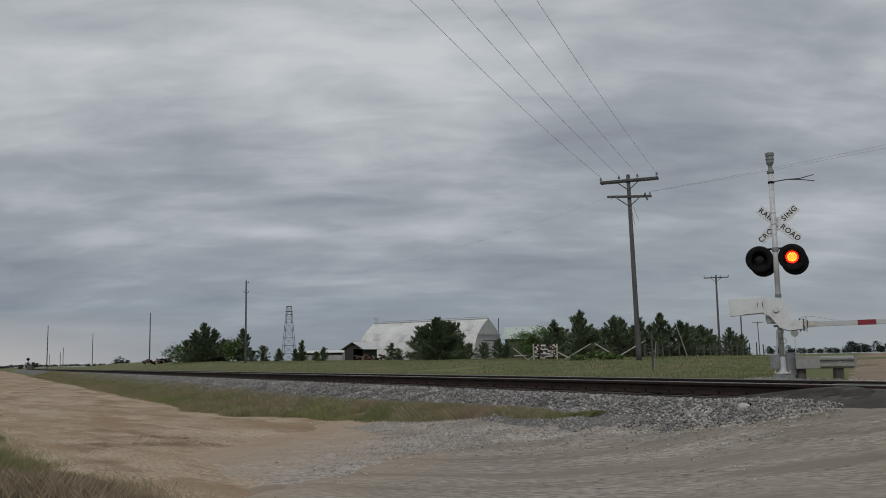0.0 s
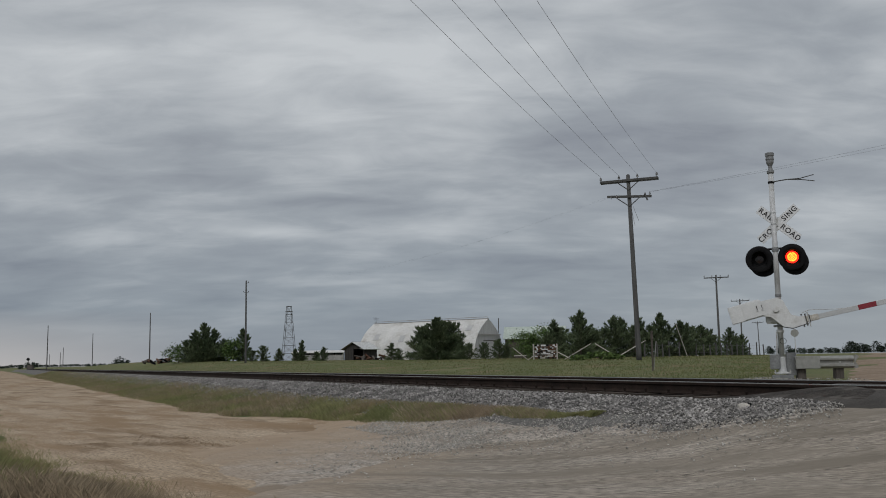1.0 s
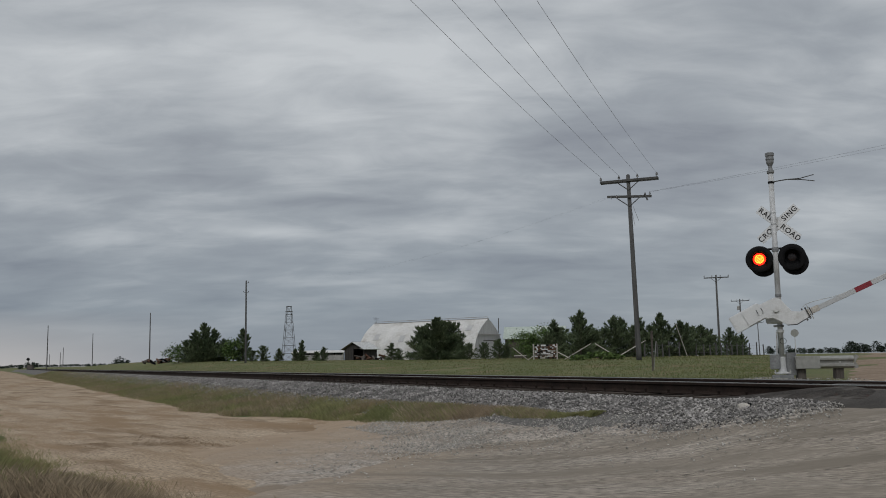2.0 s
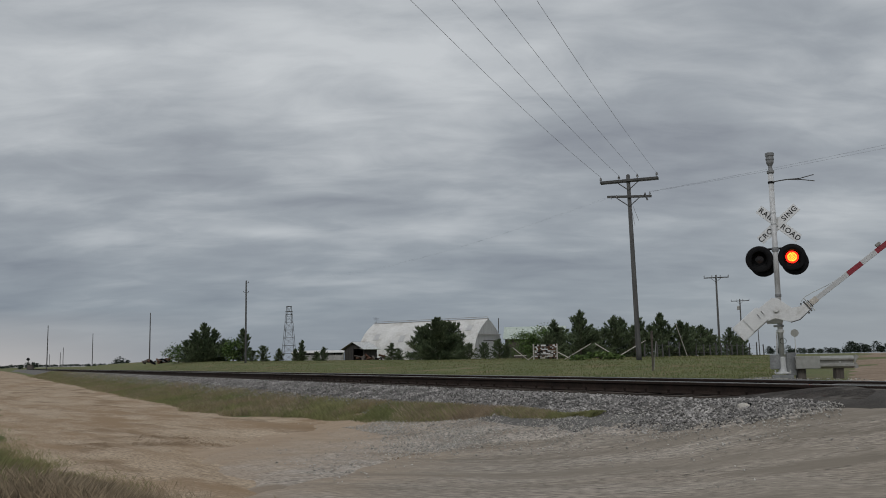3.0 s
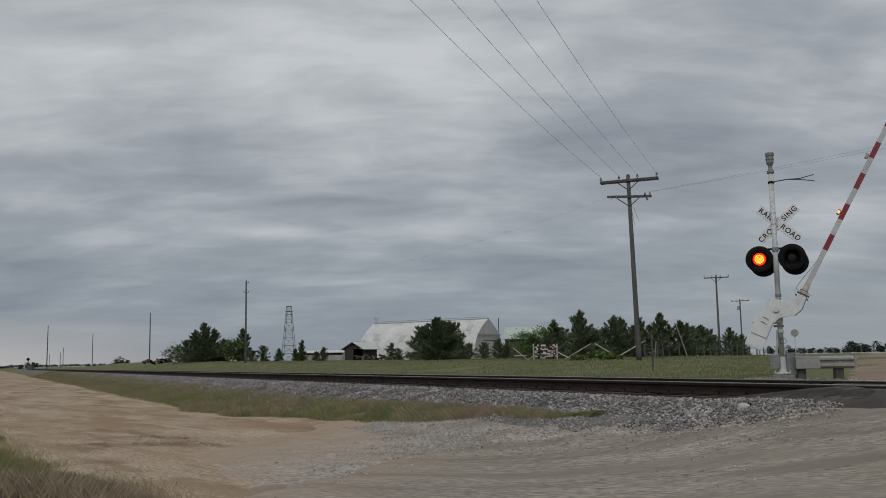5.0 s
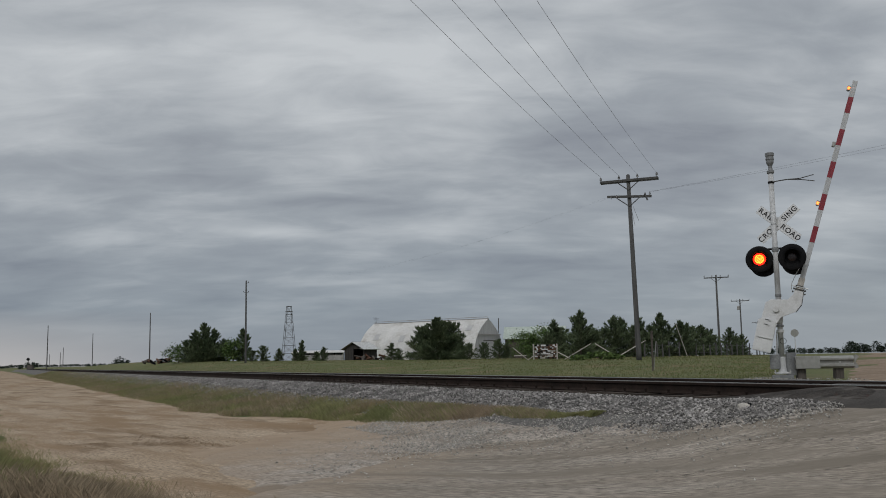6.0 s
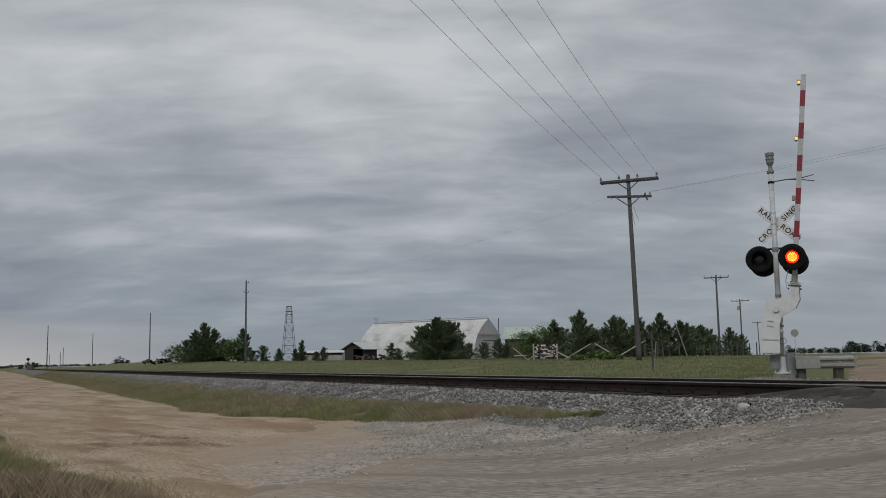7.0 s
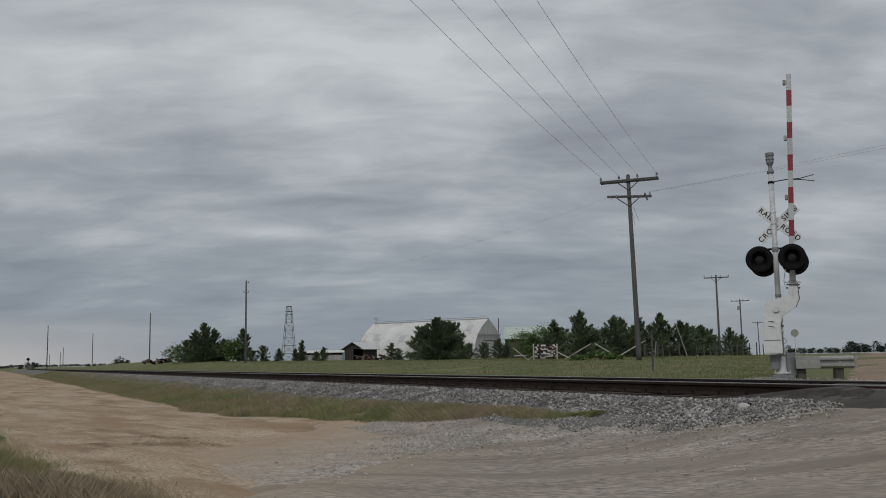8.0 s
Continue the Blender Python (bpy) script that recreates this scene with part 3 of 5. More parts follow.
def build_flashers():
    part("crossarm", bar((-0.48, 0.0, 3.08), (0.50, 0.0, 3.10), 0.026, 12), M_BLACK, signal, "black flasher cross arm")
    part("crossarm_hub", revolve([(0.066, 3.02), (0.084, 3.03), (0.084, 3.12), (0.066, 3.13)]), M_CAST, signal, "cast hub on the mast")
    made = {}
    for side, u in (("left", -0.372), ("right", 0.372)):
        h = 2.80 if side == "left" else 2.815
        for face, y, su, sh in ((1, -0.52, u, h), (-1, 0.38, u + 0.07, h - 0.04)):
            rear = pose(su, y + face * 0.005, sh, -90 * face)
            lamp = part("flasher", revolve([(0.16, 0.0), (0.20, 0.02), (0.20, 0.12), (0.15, 0.20), (0.08, 0.23)], rear, 28), M_BLACK, signal, "black housing of a round flasher", True)
            ring = revolve([(0.157, -0.010), (0.308, -0.012), (0.322, 0.0), (0.308, 0.014), (0.157, 0.010), (0.157, -0.010)], pose(su, y, sh, 90), 36, False)
            part("background_disc", ring, M_BLACK, lamp, "matt black round background disc", True)
            # the visor: a tube cut away below
            bm = bmesh.new()
            seg, rows_ = 28, []
            for k in range(seg + 1):
                a = radians(-35 + 250 * k / seg)
                reach = 0.28 - 0.16 * (1 - math.sin(max(min(a, math.pi), 0))) if 0 <= a <= math.pi else 0.12
                rows_.append([bm.verts.new((su + rr * math.cos(a), y - face * d, sh + rr * math.sin(a))) for rr, d in ((0.176, 0.0), (0.176, reach), (0.170, reach), (0.170, 0.0))])
            for p, q in zip(rows_, rows_[1:]):
                for i in range(4):
                    bm.faces.new((p[i], p[(i + 1) % 4], q[(i + 1) % 4], q[i]))
            bmesh.ops.recalc_face_normals(bm, faces=bm.faces)
            part("visor", bm, M_BLACK, lamp, "black sheet-metal visor", True)
            part("lens", revolve([(0.157, -0.02), (0.157, 0.0), (0.12, 0.012), (0.06, 0.020), (0.01, 0.022)], pose(su, y + face * 0.02, sh, 90 * face), 28), M_LENS, lamp, "dark red round lens", True)
            part("hanger", bar((su, y + face * 0.10, sh + 0.18), (u * 0.97, 0.0, 3.08), 0.024), M_GALV, signal)
        # the lit element comes up to the lens when it is on, and drops back into the housing when it is off
        lit = part("lamp_element", revolve([(0.15, -0.006), (0.15, 0.0), (0.115, 0.014), (0.06, 0.022), (0.01, 0.025)], pose(0, 0, 0, 90), 28), M_REDGLOW, signal, "red glowing lamp element", True)
        bm = bmesh.new()
        for ring, count in ((0.0, 1), (0.028, 6), (0.056, 12), (0.084, 18), (0.100, 20)):
            for k in range(count):
                a = k * math.tau / count + ring * 40
                add_cyl(bm, 0.0135, 0.011, 0.012, pose(ring * math.cos(a), -0.024 + ring * ring * 0.9, ring * math.sin(a), 90), 6)
        part("led_cluster", bm, M_CORE, lit, "bright orange cluster of diodes")
        made[side] = (lit, u, h)
    return made


GATE_LAMPS = (5.63, 4.22, 2.74)


def build_gate():
    """The mechanism on the mast and the arm that turns on it."""
    part("gate_mechanism", box(0.40, 0.34, 0.50, pose(-0.12, 0.06, 1.50), 0.03), M_WHITE, signal, "white enamelled gate mechanism case")
    part("mechanism_cap", box(0.22, 0.20, 0.06, pose(-0.16, 0.02, 1.77), 0.012), M_GALV, signal, "grey ribbed cap")
    part("mechanism_shelf", box(0.24, 0.24, 0.05, pose(-0.03, 0.05, 1.19), 0.01), M_CAST, signal)
    part("pivot_shaft", cyl(0.05, 0.05, 0.34, pose(PIVOT[0], 0.12, PIVOT[2], 90), 16), M_GALV, signal)
    arm = part("gate_arm", box(5.24, 0.045, 0.118, pose(3.22, -0.02, -0.39), 0.006), M_ARM, signal, "red and white striped gate arm")
    # cranked side plate that joins counterweight and arm
    crank = [(-0.34, 0.27), (0.10, 0.27), (0.20, 0.18), (0.30, -0.20), (0.46, -0.29), (0.64, -0.30), (0.64, -0.49), (0.26, -0.53), (0.06, -0.45), (-0.16, -0.16), (-0.34, -0.10)]
    part("crank_plate", prism(crank, -0.045, -0.02, 0.006), M_WHITE, arm, "white cranked support plate")
    part("crank_rim", prism([(0.26, -0.53), (0.64, -0.49), (0.64, -0.505), (0.26, -0.545), (0.05, -0.462), (0.06, -0.45)], -0.06, 0.06), M_POLE, arm)
    part("crank_hub", cyl(0.07, 0.07, 0.05, pose(0, -0.04, 0, 90), 20), M_WHITE, arm)
    weight = part("counterweight", box(0.76, 0.10, 0.43, pose(-0.70, -0.06, 0.095, 0, -3.5, 0), 0.012), M_WHITE, arm, "white steel counterweight plates")
    part("counterweight", box(0.46, 0.024, 0.38, pose(-0.52, -0.122, 0.10, 0, -3.5, 0), 0.006), M_WHITE, arm)
    for u in (-0.42, -0.30):
        part("slot", box(0.018, 0.004, 0.12, pose(u, -0.136, 0.12)), M_POLE, arm)
        part("slot_bolt", cyl(0.022, 0.022, 0.02, pose(u, -0.134, 0.065, 90), 6), M_GALV, arm)
    part("grip_bolt", bar((0.66, -0.06, -0.22), (0.66, -0.06, -0.58), 0.014), M_GALV, arm)
    part("adapter", box(0.30, 0.075, 0.145, pose(0.74, -0.02, -0.39), 0.01), M_PALEWOOD, arm, "cream tubular arm adapter")
    for u, z in ((0.52, -0.26), (0.52, -0.54), (0.60, -0.27), (0.60, -0.53)):
        part("clamp_bolt", cyl(0.022, 0.022, 0.10, pose(u, 0.04, z, 90), 8), M_POLE, arm)
    for u in (0.60, 0.68):
        part("clamp", box(0.03, 0.10, 0.20, pose(u, -0.02, -0.39), 0.006), M_POLE, arm)
    cable = bmesh.new()
    pts = [(0.55, -0.22), (0.70, -0.19), (0.95, -0.23), (1.25, -0.30), (1.5, -0.335), (2.7, -0.335), (4.2, -0.335), (5.6, -0.335)]
    for p, q in zip(pts, pts[1:]):
        add_bar(cable, (p[0], -0.03, p[1]), (q[0], -0.03, q[1]), 0.008, 6)
    part("lamp_cable", cable, M_GALV, arm)
    tip = 5.84
    for k in range(6):
        u = tip - 0.406 * (1.5 + 2 * k)
        if u > 1.2:
            part("red_band", box(0.406, 0.049, 0.122, pose(u, -0.02, -0.39), 0.004), M_RED, arm, "red reflective band")
    elements = []
    for u in GATE_LAMPS:
        part("arm_lamp", box(0.13, 0.09, 0.075, pose(u, -0.02, -0.285), 0.012), M_STEELGREY, arm, "small grey gate arm lamp")
        part("lamp_stem", box(0.03, 0.03, 0.03, pose(u, -0.02, -0.330)), M_GALV, arm)
        elements.append(part("arm_lamp_element", box(0.085, 0.03, 0.06, Matrix(), 0.010), M_AMBER, arm, "small glowing lamp element"))
    return arm, elements


build_mast()
build_crossbuck()
FLASHERS = build_flashers()
GATE_ARM, ARM_ELEMENTS = build_gate()


def guardrail():
    g = thing("guardrail", pose(9.47, 22.4, -0.14, 0, 0, -4), "galvanised W-beam guardrail guarding the signal", "guardrail")
    prof = [(0.0, 0.155), (-0.03, 0.14), (-0.075, 0.10), (-0.075, 0.06), (-0.01, 0.02), (-0.01, -0.02), (-0.075, -0.06), (-0.075, -0.10), (-0.03, -0.14), (0.0, -0.155)]

    def w_beam(x0, x1, m, name):
        bm = bmesh.new()
        front = [[bm.verts.new((x, y, z)) for y, z in prof] for x in (x0, x1)]
        back = [[bm.verts.new((x, y + 0.012, z)) for y, z in prof] for x in (x0, x1)]
        for a, b in ((front[0], front[1]), (back[1], back[0])):
            for i in range(len(prof) - 1):
                bm.faces.new((a[i], a[i + 1], b[i + 1], b[i]))
        for k in (0, 1):
            for i in range(len(prof) - 1):
                bm.faces.new((front[k][i], front[k][i + 1], back[k][i + 1], back[k][i]))
        for i in (0, len(prof) - 1):
            bm.faces.new((front[0][i], front[1][i], back[1][i], back[0][i]))
        bmesh.ops.recalc_face_normals(bm, faces=bm.faces)
        ob = part(name, bm, M_STEELGREY, g, "weathered galvanised W-shaped beam")
        ob.matrix_basis = m
        return ob

    w_beam(-0.90, 0.50, pose(0, 0, 0.33), "beam")
    end = part("end_shoe", prism([(0.0, 0.155), (0.055, 0.175), (0.115, 0.125), (0.035, 0.02), (0.035, -0.02), (0.10, -0.11), (0.05, -0.16), (0.0, -0.155)], -0.075, -0.045, 0.005), M_STEELGREY, g, "flared end shoe")
    end.location = (0.50, 0, 0.33)
    part("terminal_panel", box(0.58, 0.022, 0.30, pose(-0.61, -0.095, 0.33), 0.008), M_STEELGREY, g, "flat steel terminal panel")
    part("end_panel", box(0.34, 0.05, 0.56, pose(-0.99, -0.02, 0.30, 0, 0, 28), 0.02), M_CAST, g, "dark grey bent end panel")
    for x in (-0.73, 0.17):
        post = part("post", box(0.20, 0.20, 0.62, pose(x, 0.12, 0.10), 0.008), M_OLDWOOD, g, "square weathered timber post")
        part("bolt", cyl(0.02, 0.02, 0.02, pose(x, -0.012, 0.33, 90), 6), M_GALV, post)
    return g


guardrail()

# ---- poles and wires ----


def utility_pole(x, y, height, turn, lean, label, double=False, arm_len=3.6, transformer=False, arms=True):
    thick = 1.0 if arms else 0.68
    p = thing("utility_pole", pose(x, y, float(land(x, y)) - 0.1, 0, lean, turn), label, "utility pole", "poles along the road" if arms else "poles along the railway")
    part("pole", revolve([(0.17 * thick, 0), (0.165 * thick, 0.5), (0.115 * thick, height), (0.05 * thick, height + 0.05)], seg=14), M_POLE, p, "", True)
    if not arms:
        if y < 120:
            for h, side in ((height - 0.25, 1), (height - 1.3, 1), (height - 1.3, -1)):
                peg = part("bracket", bar((0, 0, h), (side * 0.26, 0, h + 0.05), 0.025, 5), M_POLE, p)
                part("insulator", revolve([(0.015, 0), (0.05, 0.04), (0.04, 0.12), (0.015, 0.14)], pose(side * 0.26, 0, h + 0.04), 8), M_INSUL, peg)
        return p

    def arm(h, length, shift=0.0, tilt=0.0):
        a = part("crossarm", box(length, 0.10, 0.15, pose(shift, -0.16, h, 0, tilt, 0), 0.012), M_POLE, p, "weathered timber crossarm")
        for sgn in (-1, 1):
            part("brace", bar((sgn * 0.75, -0.14, h - 0.03), (0, -0.12, h - 0.62), 0.03, 6), M_POLE, a)
        return a

    top = arm(height - 0.36, arm_len, 0.05, 0.6 if double else 0.0)
    if double:
        part("crossarm", box(arm_len, 0.10, 0.16, pose(0.05, 0.16, height - 0.36, 0, 0.6, 0), 0.012), M_POLE, p, "second timber crossarm behind the pole")
    pin = [-arm_len / 2 + 0.06, -0.60, 0.55, arm_len / 2 - 0.06]
    for k, u in enumerate(pin):
        part("insulator", revolve([(0.015, 0), (0.02, 0.12), (0.085, 0.13), (0.06, 0.20), (0.075, 0.22), (0.03, 0.32)], pose(u + 0.05, -0.16, height - 0.34), 10), M_INSUL, top)
    if double:
        low = arm(height - 1.40, 2.75, 0.02, 4.4)
        for u in (-1.1, -0.75, 1.0, 1.3):
            part("insulator", revolve([(0.012, 0), (0.02, 0.1), (0.075, 0.11), (0.05, 0.2), (0.02, 0.26)], pose(u, -0.16, height - 1.49), 10), M_INSUL, low)
        part("cutout", bar((1.15, -0.26, height - 1.75), (1.0, -0.26, height - 1.35), 0.05), M_INSUL, low, "porcelain fuse cutout")
        for a, b in (((0.2, 0.0, height - 2.0), (0.55, -0.3, height - 3.0)), ((0.1, -0.1, height - 2.1), (0.30, -0.35, height - 3.3))):
            part("loose_wire", bar(a, b, 0.012, 5), M_WIRE, p)
    if transformer:
        part("transformer", revolve([(0.22, 0), (0.25, 0.05), (0.25, 0.75), (0.1, 0.85)], pose(-0.35, -0.05, height - 2.2), 14), M_GREY, p, "grey drum transformer")
    return p


pole_main = utility_pole(11.88, 56.0, 11.62, -20.6, -1.0, "tall weathered wooden power pole with two crossarms", True)
utility_pole(38.5, 128.0, 11.4, -20.6, 0, "wooden power pole with one crossarm beside the far road", arm_len=3.4)
utility_pole(60.9, 187.0, 11.5, -20.6, 0, "wooden power pole with a crossarm and a transformer", arm_len=3.6, transformer=True)
utility_pole(103.3, 300.0, 11.0, -20.6, -1.0, "distant wooden power pole with a crossarm", arm_len=3.6)
for px_, py_, hh in ((-21.8, 100, 9.1), (-51.7, 160, 8.6), (-94.5, 245, 8.8), (-82.7, 190, 9.3), (-125.3, 300, 6.6), (-127.5, 303, 5.0), (-173, 400, 6)):
    utility_pole(px_, py_, hh, 0, 0, "bare grey wooden pole standing beside the railway", arms=False)


def wire_run(p, q, sag, name="wire", rad=0.012, steps=28):
    cu = bpy.data.curves.new(name, "CURVE")
    cu.dimensions, cu.bevel_depth, cu.bevel_resolution = "3D", rad, 1
    sp = cu.splines.new("POLY")
    sp.points.add(steps)
    p, q = Vector(p), Vector(q)
    for i in range(steps + 1):
        f = i / steps
        v = p.lerp(q, f)
        v.z -= sag * 4 * f * (1 - f)
        sp.points[i].co = (*v, 1)
    tmp = bpy.data.objects.new(name, cu)
    me = bpy.data.meshes.new_from_object(tmp)
    bpy.data.objects.remove(tmp)
    me.materials.clear()
    me.materials.append(M_WIRE)
    return tagged(new(name, me), "thin dark overhead power wire between poles", "wire", "overhead wires")


def wires():
    ex, ey = 0.936, -0.352
    top1 = Vector((11.88 - 0.2, 56.0, float(land(11.88, 56.0)) + 11.52))
    offs = (-1.72, -0.58, 0.58, 1.75)
    back = Vector((-11.6, -10.0, 12.0))
    for o in offs:
        a = top1 + Vector((ex * o, ey * o, 0))
        wire_run(a, back + Vector((ex * o, ey * o, 0)), 0.9, rad=0.0068, steps=60)
    # service drops that leave the lower crossarm to both sides
    low = Vector((11.88, 56.0, float(land(11.88, 56.0)) + 10.35))
    for o, dz in ((1.0, 0.0), (1.3, 0.25)):
        wire_run(low + Vector((ex * o, ey * o, 0)), Vector((38.0, 44.0 + o * 2, 14.3 - dz)), 0.25, rad=0.005)
    for o in (-1.1, -0.75):
        wire_run(low + Vector((ex * o, ey * o, 0)), Vector((-16.0, 124.0, 12.6 + o * 0.6)), 0.8, rad=0.0015)


wires()

# ---- farm buildings ----


def gothic_barn():
    """A long arched-roof barn with its gable end half turned to the road."""
    L, W, H = 27.0, 11.0, 8.4
    p0, p1 = Vector((-15.6, 202.0)), Vector((9.0, 185.0))
    d = (p1 - p0).normalized()
    z0 = float(land(-5, 190)) - 0.3
    b = thing("barn", Matrix(((d.x, -d.y, 0, p0.x), (d.y, d.x, 0, p0.y), (0, 0, 1, z0), (0, 0, 0, 1))), "long white arched-roof barn with streaked metal sheeting", "barn")
    L = (p1 - p0).length
    arch = [(W / 2 * (1 - f ** 3), H * (0.9 * f + 0.1 * f * f)) for f in (k / 16 for k in range(17))]
    sheets = 20
    for side in (-1, 1):
        for i in range(sheets):
            x0, x1 = L * i / sheets, L * (i + 1) / sheets - 0.01
            off = 0.010 * (i % 2)
            v, fcs = [], []
            for x in (x0, x1):
                for a, h in arch:
                    v.append((x, side * -(a + off), h + off * 0.5))
            m_ = len(arch)
            for j in range(m_ - 1):
                fcs.append((j, j + 1, m_ + j + 1, m_ + j))
            ob = mesh_part("roof_sheet", v, fcs, M_BARN, b)
            sol = ob.modifiers.new("thick", "SOLIDIFY")
            sol.thickness = 0.05
    part("ridge_cap", box(L, 0.4, 0.16, pose(L / 2, 0, H + 0.05), 0.03), M_GREY, b)
    for x in (0.15, L - 0.15):
        bm = bmesh.new()
        ring = [bm.verts.new((x, a, h)) for a, h in arch] + [bm.verts.new((x, -a, h)) for a, h in reversed(arch[:-1])]
        f = bm.faces.new(ring)
        r = bmesh.ops.extrude_face_region(bm, geom=[f])
        bmesh.ops.translate(bm, verts=[u for u in r["geom"] if isinstance(u, bmesh.types.BMVert)], vec=(0.12, 0, 0))
        bmesh.ops.recalc_face_normals(bm, faces=bm.faces)
        part("gable_wall", bm, M_GABLE, b, "grey boarded gable wall")
    part("ridge_pipe", bar((0.2, 0, H + 0.42), (L - 0.2, 0, H + 0.42), 0.05, 6), M_GREY, b, "thin pipe along the ridge")
    for x in (0.3, L * 0.33, L * 0.66, L - 0.3):
        part("pipe_stay", bar((x, 0, H), (x, 0, H + 0.42), 0.04, 5), M_GREY, b)
    part("gable_rail", box(0.14, 8.6, 0.22, pose(L + 0.2, 0, 5.2)), M_GREY, b)
    part("door_track", box(0.14, 4.6, 0.16, pose(L + 0.22, 0, 4.0)), M_OLDWOOD, b)
    for y in (-1.1, 1.1):
        part("barn_door", box(0.12, 2.1, 3.8, pose(L + 0.22, y, 2.0), 0.02), M_GABLE, b, "grey sliding barn door")
    for x, f in ((4.0, 0.66), (11.0, 0.60), (24.5, 0.74), (27.0, 0.80)):
        slope = math.degrees(math.atan(W / 2 * 3 * f ** 2 / H))
        part("vent_patch", box(1.4, 0.05, 1.7, pose(x, -W / 2 * (1 - f ** 3) - 0.06, H * (0.9 * f + 0.1 * f * f), -slope), 0.01), M_GABLE, b, "darker sheet patch on the roof")
    part("aerial_pole", bar((L + 0.4, 3.2, 5.6), (L + 0.4, 3.2, 8.6), 0.09, 6), M_POLE, b)
    for h in (0.9, 1.3):
        part("aerial_rod", bar((0.6, -0.9, H + h), (0.6, 0.9, H + h), 0.03, 5), M_POLE, b)
    part("aerial_mast", bar((0.6, 0, H), (0.6, 0, H + 1.5), 0.04, 6), M_POLE, b, "thin television aerial")
    return b


gothic_barn()


def small_shed():
    s = thing("shed", pose(-14.55, 158.0, float(land(-15, 158)) - 0.05, 0, 0, -40), "small dark open-fronted wooden shed with metal roof", "shed")
    part("back_wall", box(4.6, 0.12, 2.0, pose(0, 1.6, 1.0)), M_DARKWOOD, s)
    for x in (-2.25, 2.25):
        part("side_wall", box(0.12, 3.2, 2.0, pose(x, 0, 1.0)), M_DARKWOOD, s)
    part("front_wall", box(2.2, 0.12, 2.0, pose(-1.2, -1.6, 1.0)), M_DARKWOOD, s)
    for sgn in (-1, 1):
        part("roof_slope", box(3.3, 4.2, 0.09, pose(sgn * 1.42, 0, 2.52, 0, sgn * 24, 0), 0.02), M_GALV if sgn > 0 else M_GREY, s, "grey metal roof slope")
    part("gable", prism([(-2.3, 2.0), (2.3, 2.0), (0, 3.0)], -1.66, -1.54), M_DARKWOOD, s)


small_shed()


def low_shed():
    b = thing("long_low_shed", pose(-23.8, 172.0, float(land(-23.8, 172)) - 0.35, 0, 0, 4), "long low farm shed with a pale metal roof", "shed")
    part("back_wall", box(9.4, 0.15, 2.1, pose(0, 1.9, 1.05)), M_GREY, b)
    for x in (-4.6, 4.6):
        part("side_wall", box(0.15, 3.6, 1.9, pose(x, 0, 0.95)), M_GREY, b)
    for x in (-3.1, -1.5, 0.0, 1.5, 3.1):
        part("post", box(0.16, 0.16, 1.75, pose(x, -1.8, 0.87)), M_OLDWOOD, b)
    part("front_boards", box(9.3, 0.10, 1.35, pose(0, -1.93, 0.70), 0.01), M_GREY, b, "grey plank front")
    for i in range(8):
        part("roof_sheet", box(1.22, 4.5, 0.07, pose(-4.3 + i * 1.23, 0, 2.02, 6, 0, 0), 0.01), M_BARN, b)
    return b


low_shed()


def second_barn():
    b = thing("second_barn", pose(18.9, 190.0, float(land(22, 190)) - 0.4, 0, 0, -9), "weathered barn with a pale green metal roof behind trees", "barn")
    part("barn_wall", box(12.0, 7.0, 4.6, pose(0, 0, 2.3)), M_OLDWOOD, b)
    for sgn in (-1, 1):
        part("roof_slope", box(12.8, 4.9, 0.12, pose(0, sgn * 2.1, 5.75, sgn * -32, 0, 0), 0.02), M_ROOFGREEN, b)
    part("gable", box(11.6, 0.3, 1.6, pose(0, 0, 5.2)), M_GREY, b)


second_barn()


def windmill_tower():
    t = thing("windmill_tower", pose(-30.7, 180.0, float(land(-31, 180)) - 0.1), "rusty steel lattice windmill tower without a wheel", "tower")
    H, a, c = 10.8, 1.3, 0.42
    legs = [(sx, sy) for sx in (-1, 1) for sy in (-1, 1)]
    for sx, sy in legs:
        part("leg", bar((sx * a, sy * a, 0), (sx * c, sy * c, H), 0.045, 6), M_POLE, t)
    for k in range(1, 8):
        f = k / 7
        w = a + (c - a) * f
        z = H * f
        for p, q in (((-w, -w), (w, -w)), ((w, -w), (w, w)), ((w, w), (-w, w)), ((-w, w), (-w, -w))):
            part("girt", bar((*p, z), (*q, z), 0.03, 5), M_POLE, t)
        w0, z0 = a + (c - a) * (k - 1) / 7, H * (k - 1) / 7
        for y in (-1, 1):
            part("brace", bar((-w0, y * w0, z0), (w, y * w, z), 0.018, 4), M_POLE, t)
            part("brace", bar((w0, y * w0, z0), (-w, y * w, z), 0.018, 4), M_POLE, t)
    part("platform", box(1.3, 1.3, 0.08, pose(0, 0, H - 1.0)), M_OLDWOOD, t)
    part("head_frame", box(1.0, 1.0, 0.1, pose(0, 0, H)), M_POLE, t)


windmill_tower()

# ---- trees ----


def leaf_cloud(centres, sizes, rng, flat=0.6):
    """Small leaf pieces of three corners about the centres."""
    c = np.asarray(centres)
    k = len(c)
    d = rng.normal(size=(k, 3, 3))
    d /= np.linalg.norm(d, axis=2, keepdims=True)
    d[:, :, 2] *= flat
    v = (c[:, None, :] + d * np.asarray(sizes)[:, None, None]).reshape(-1, 3)
    return v, np.arange(k * 3).reshape(-1, 3)


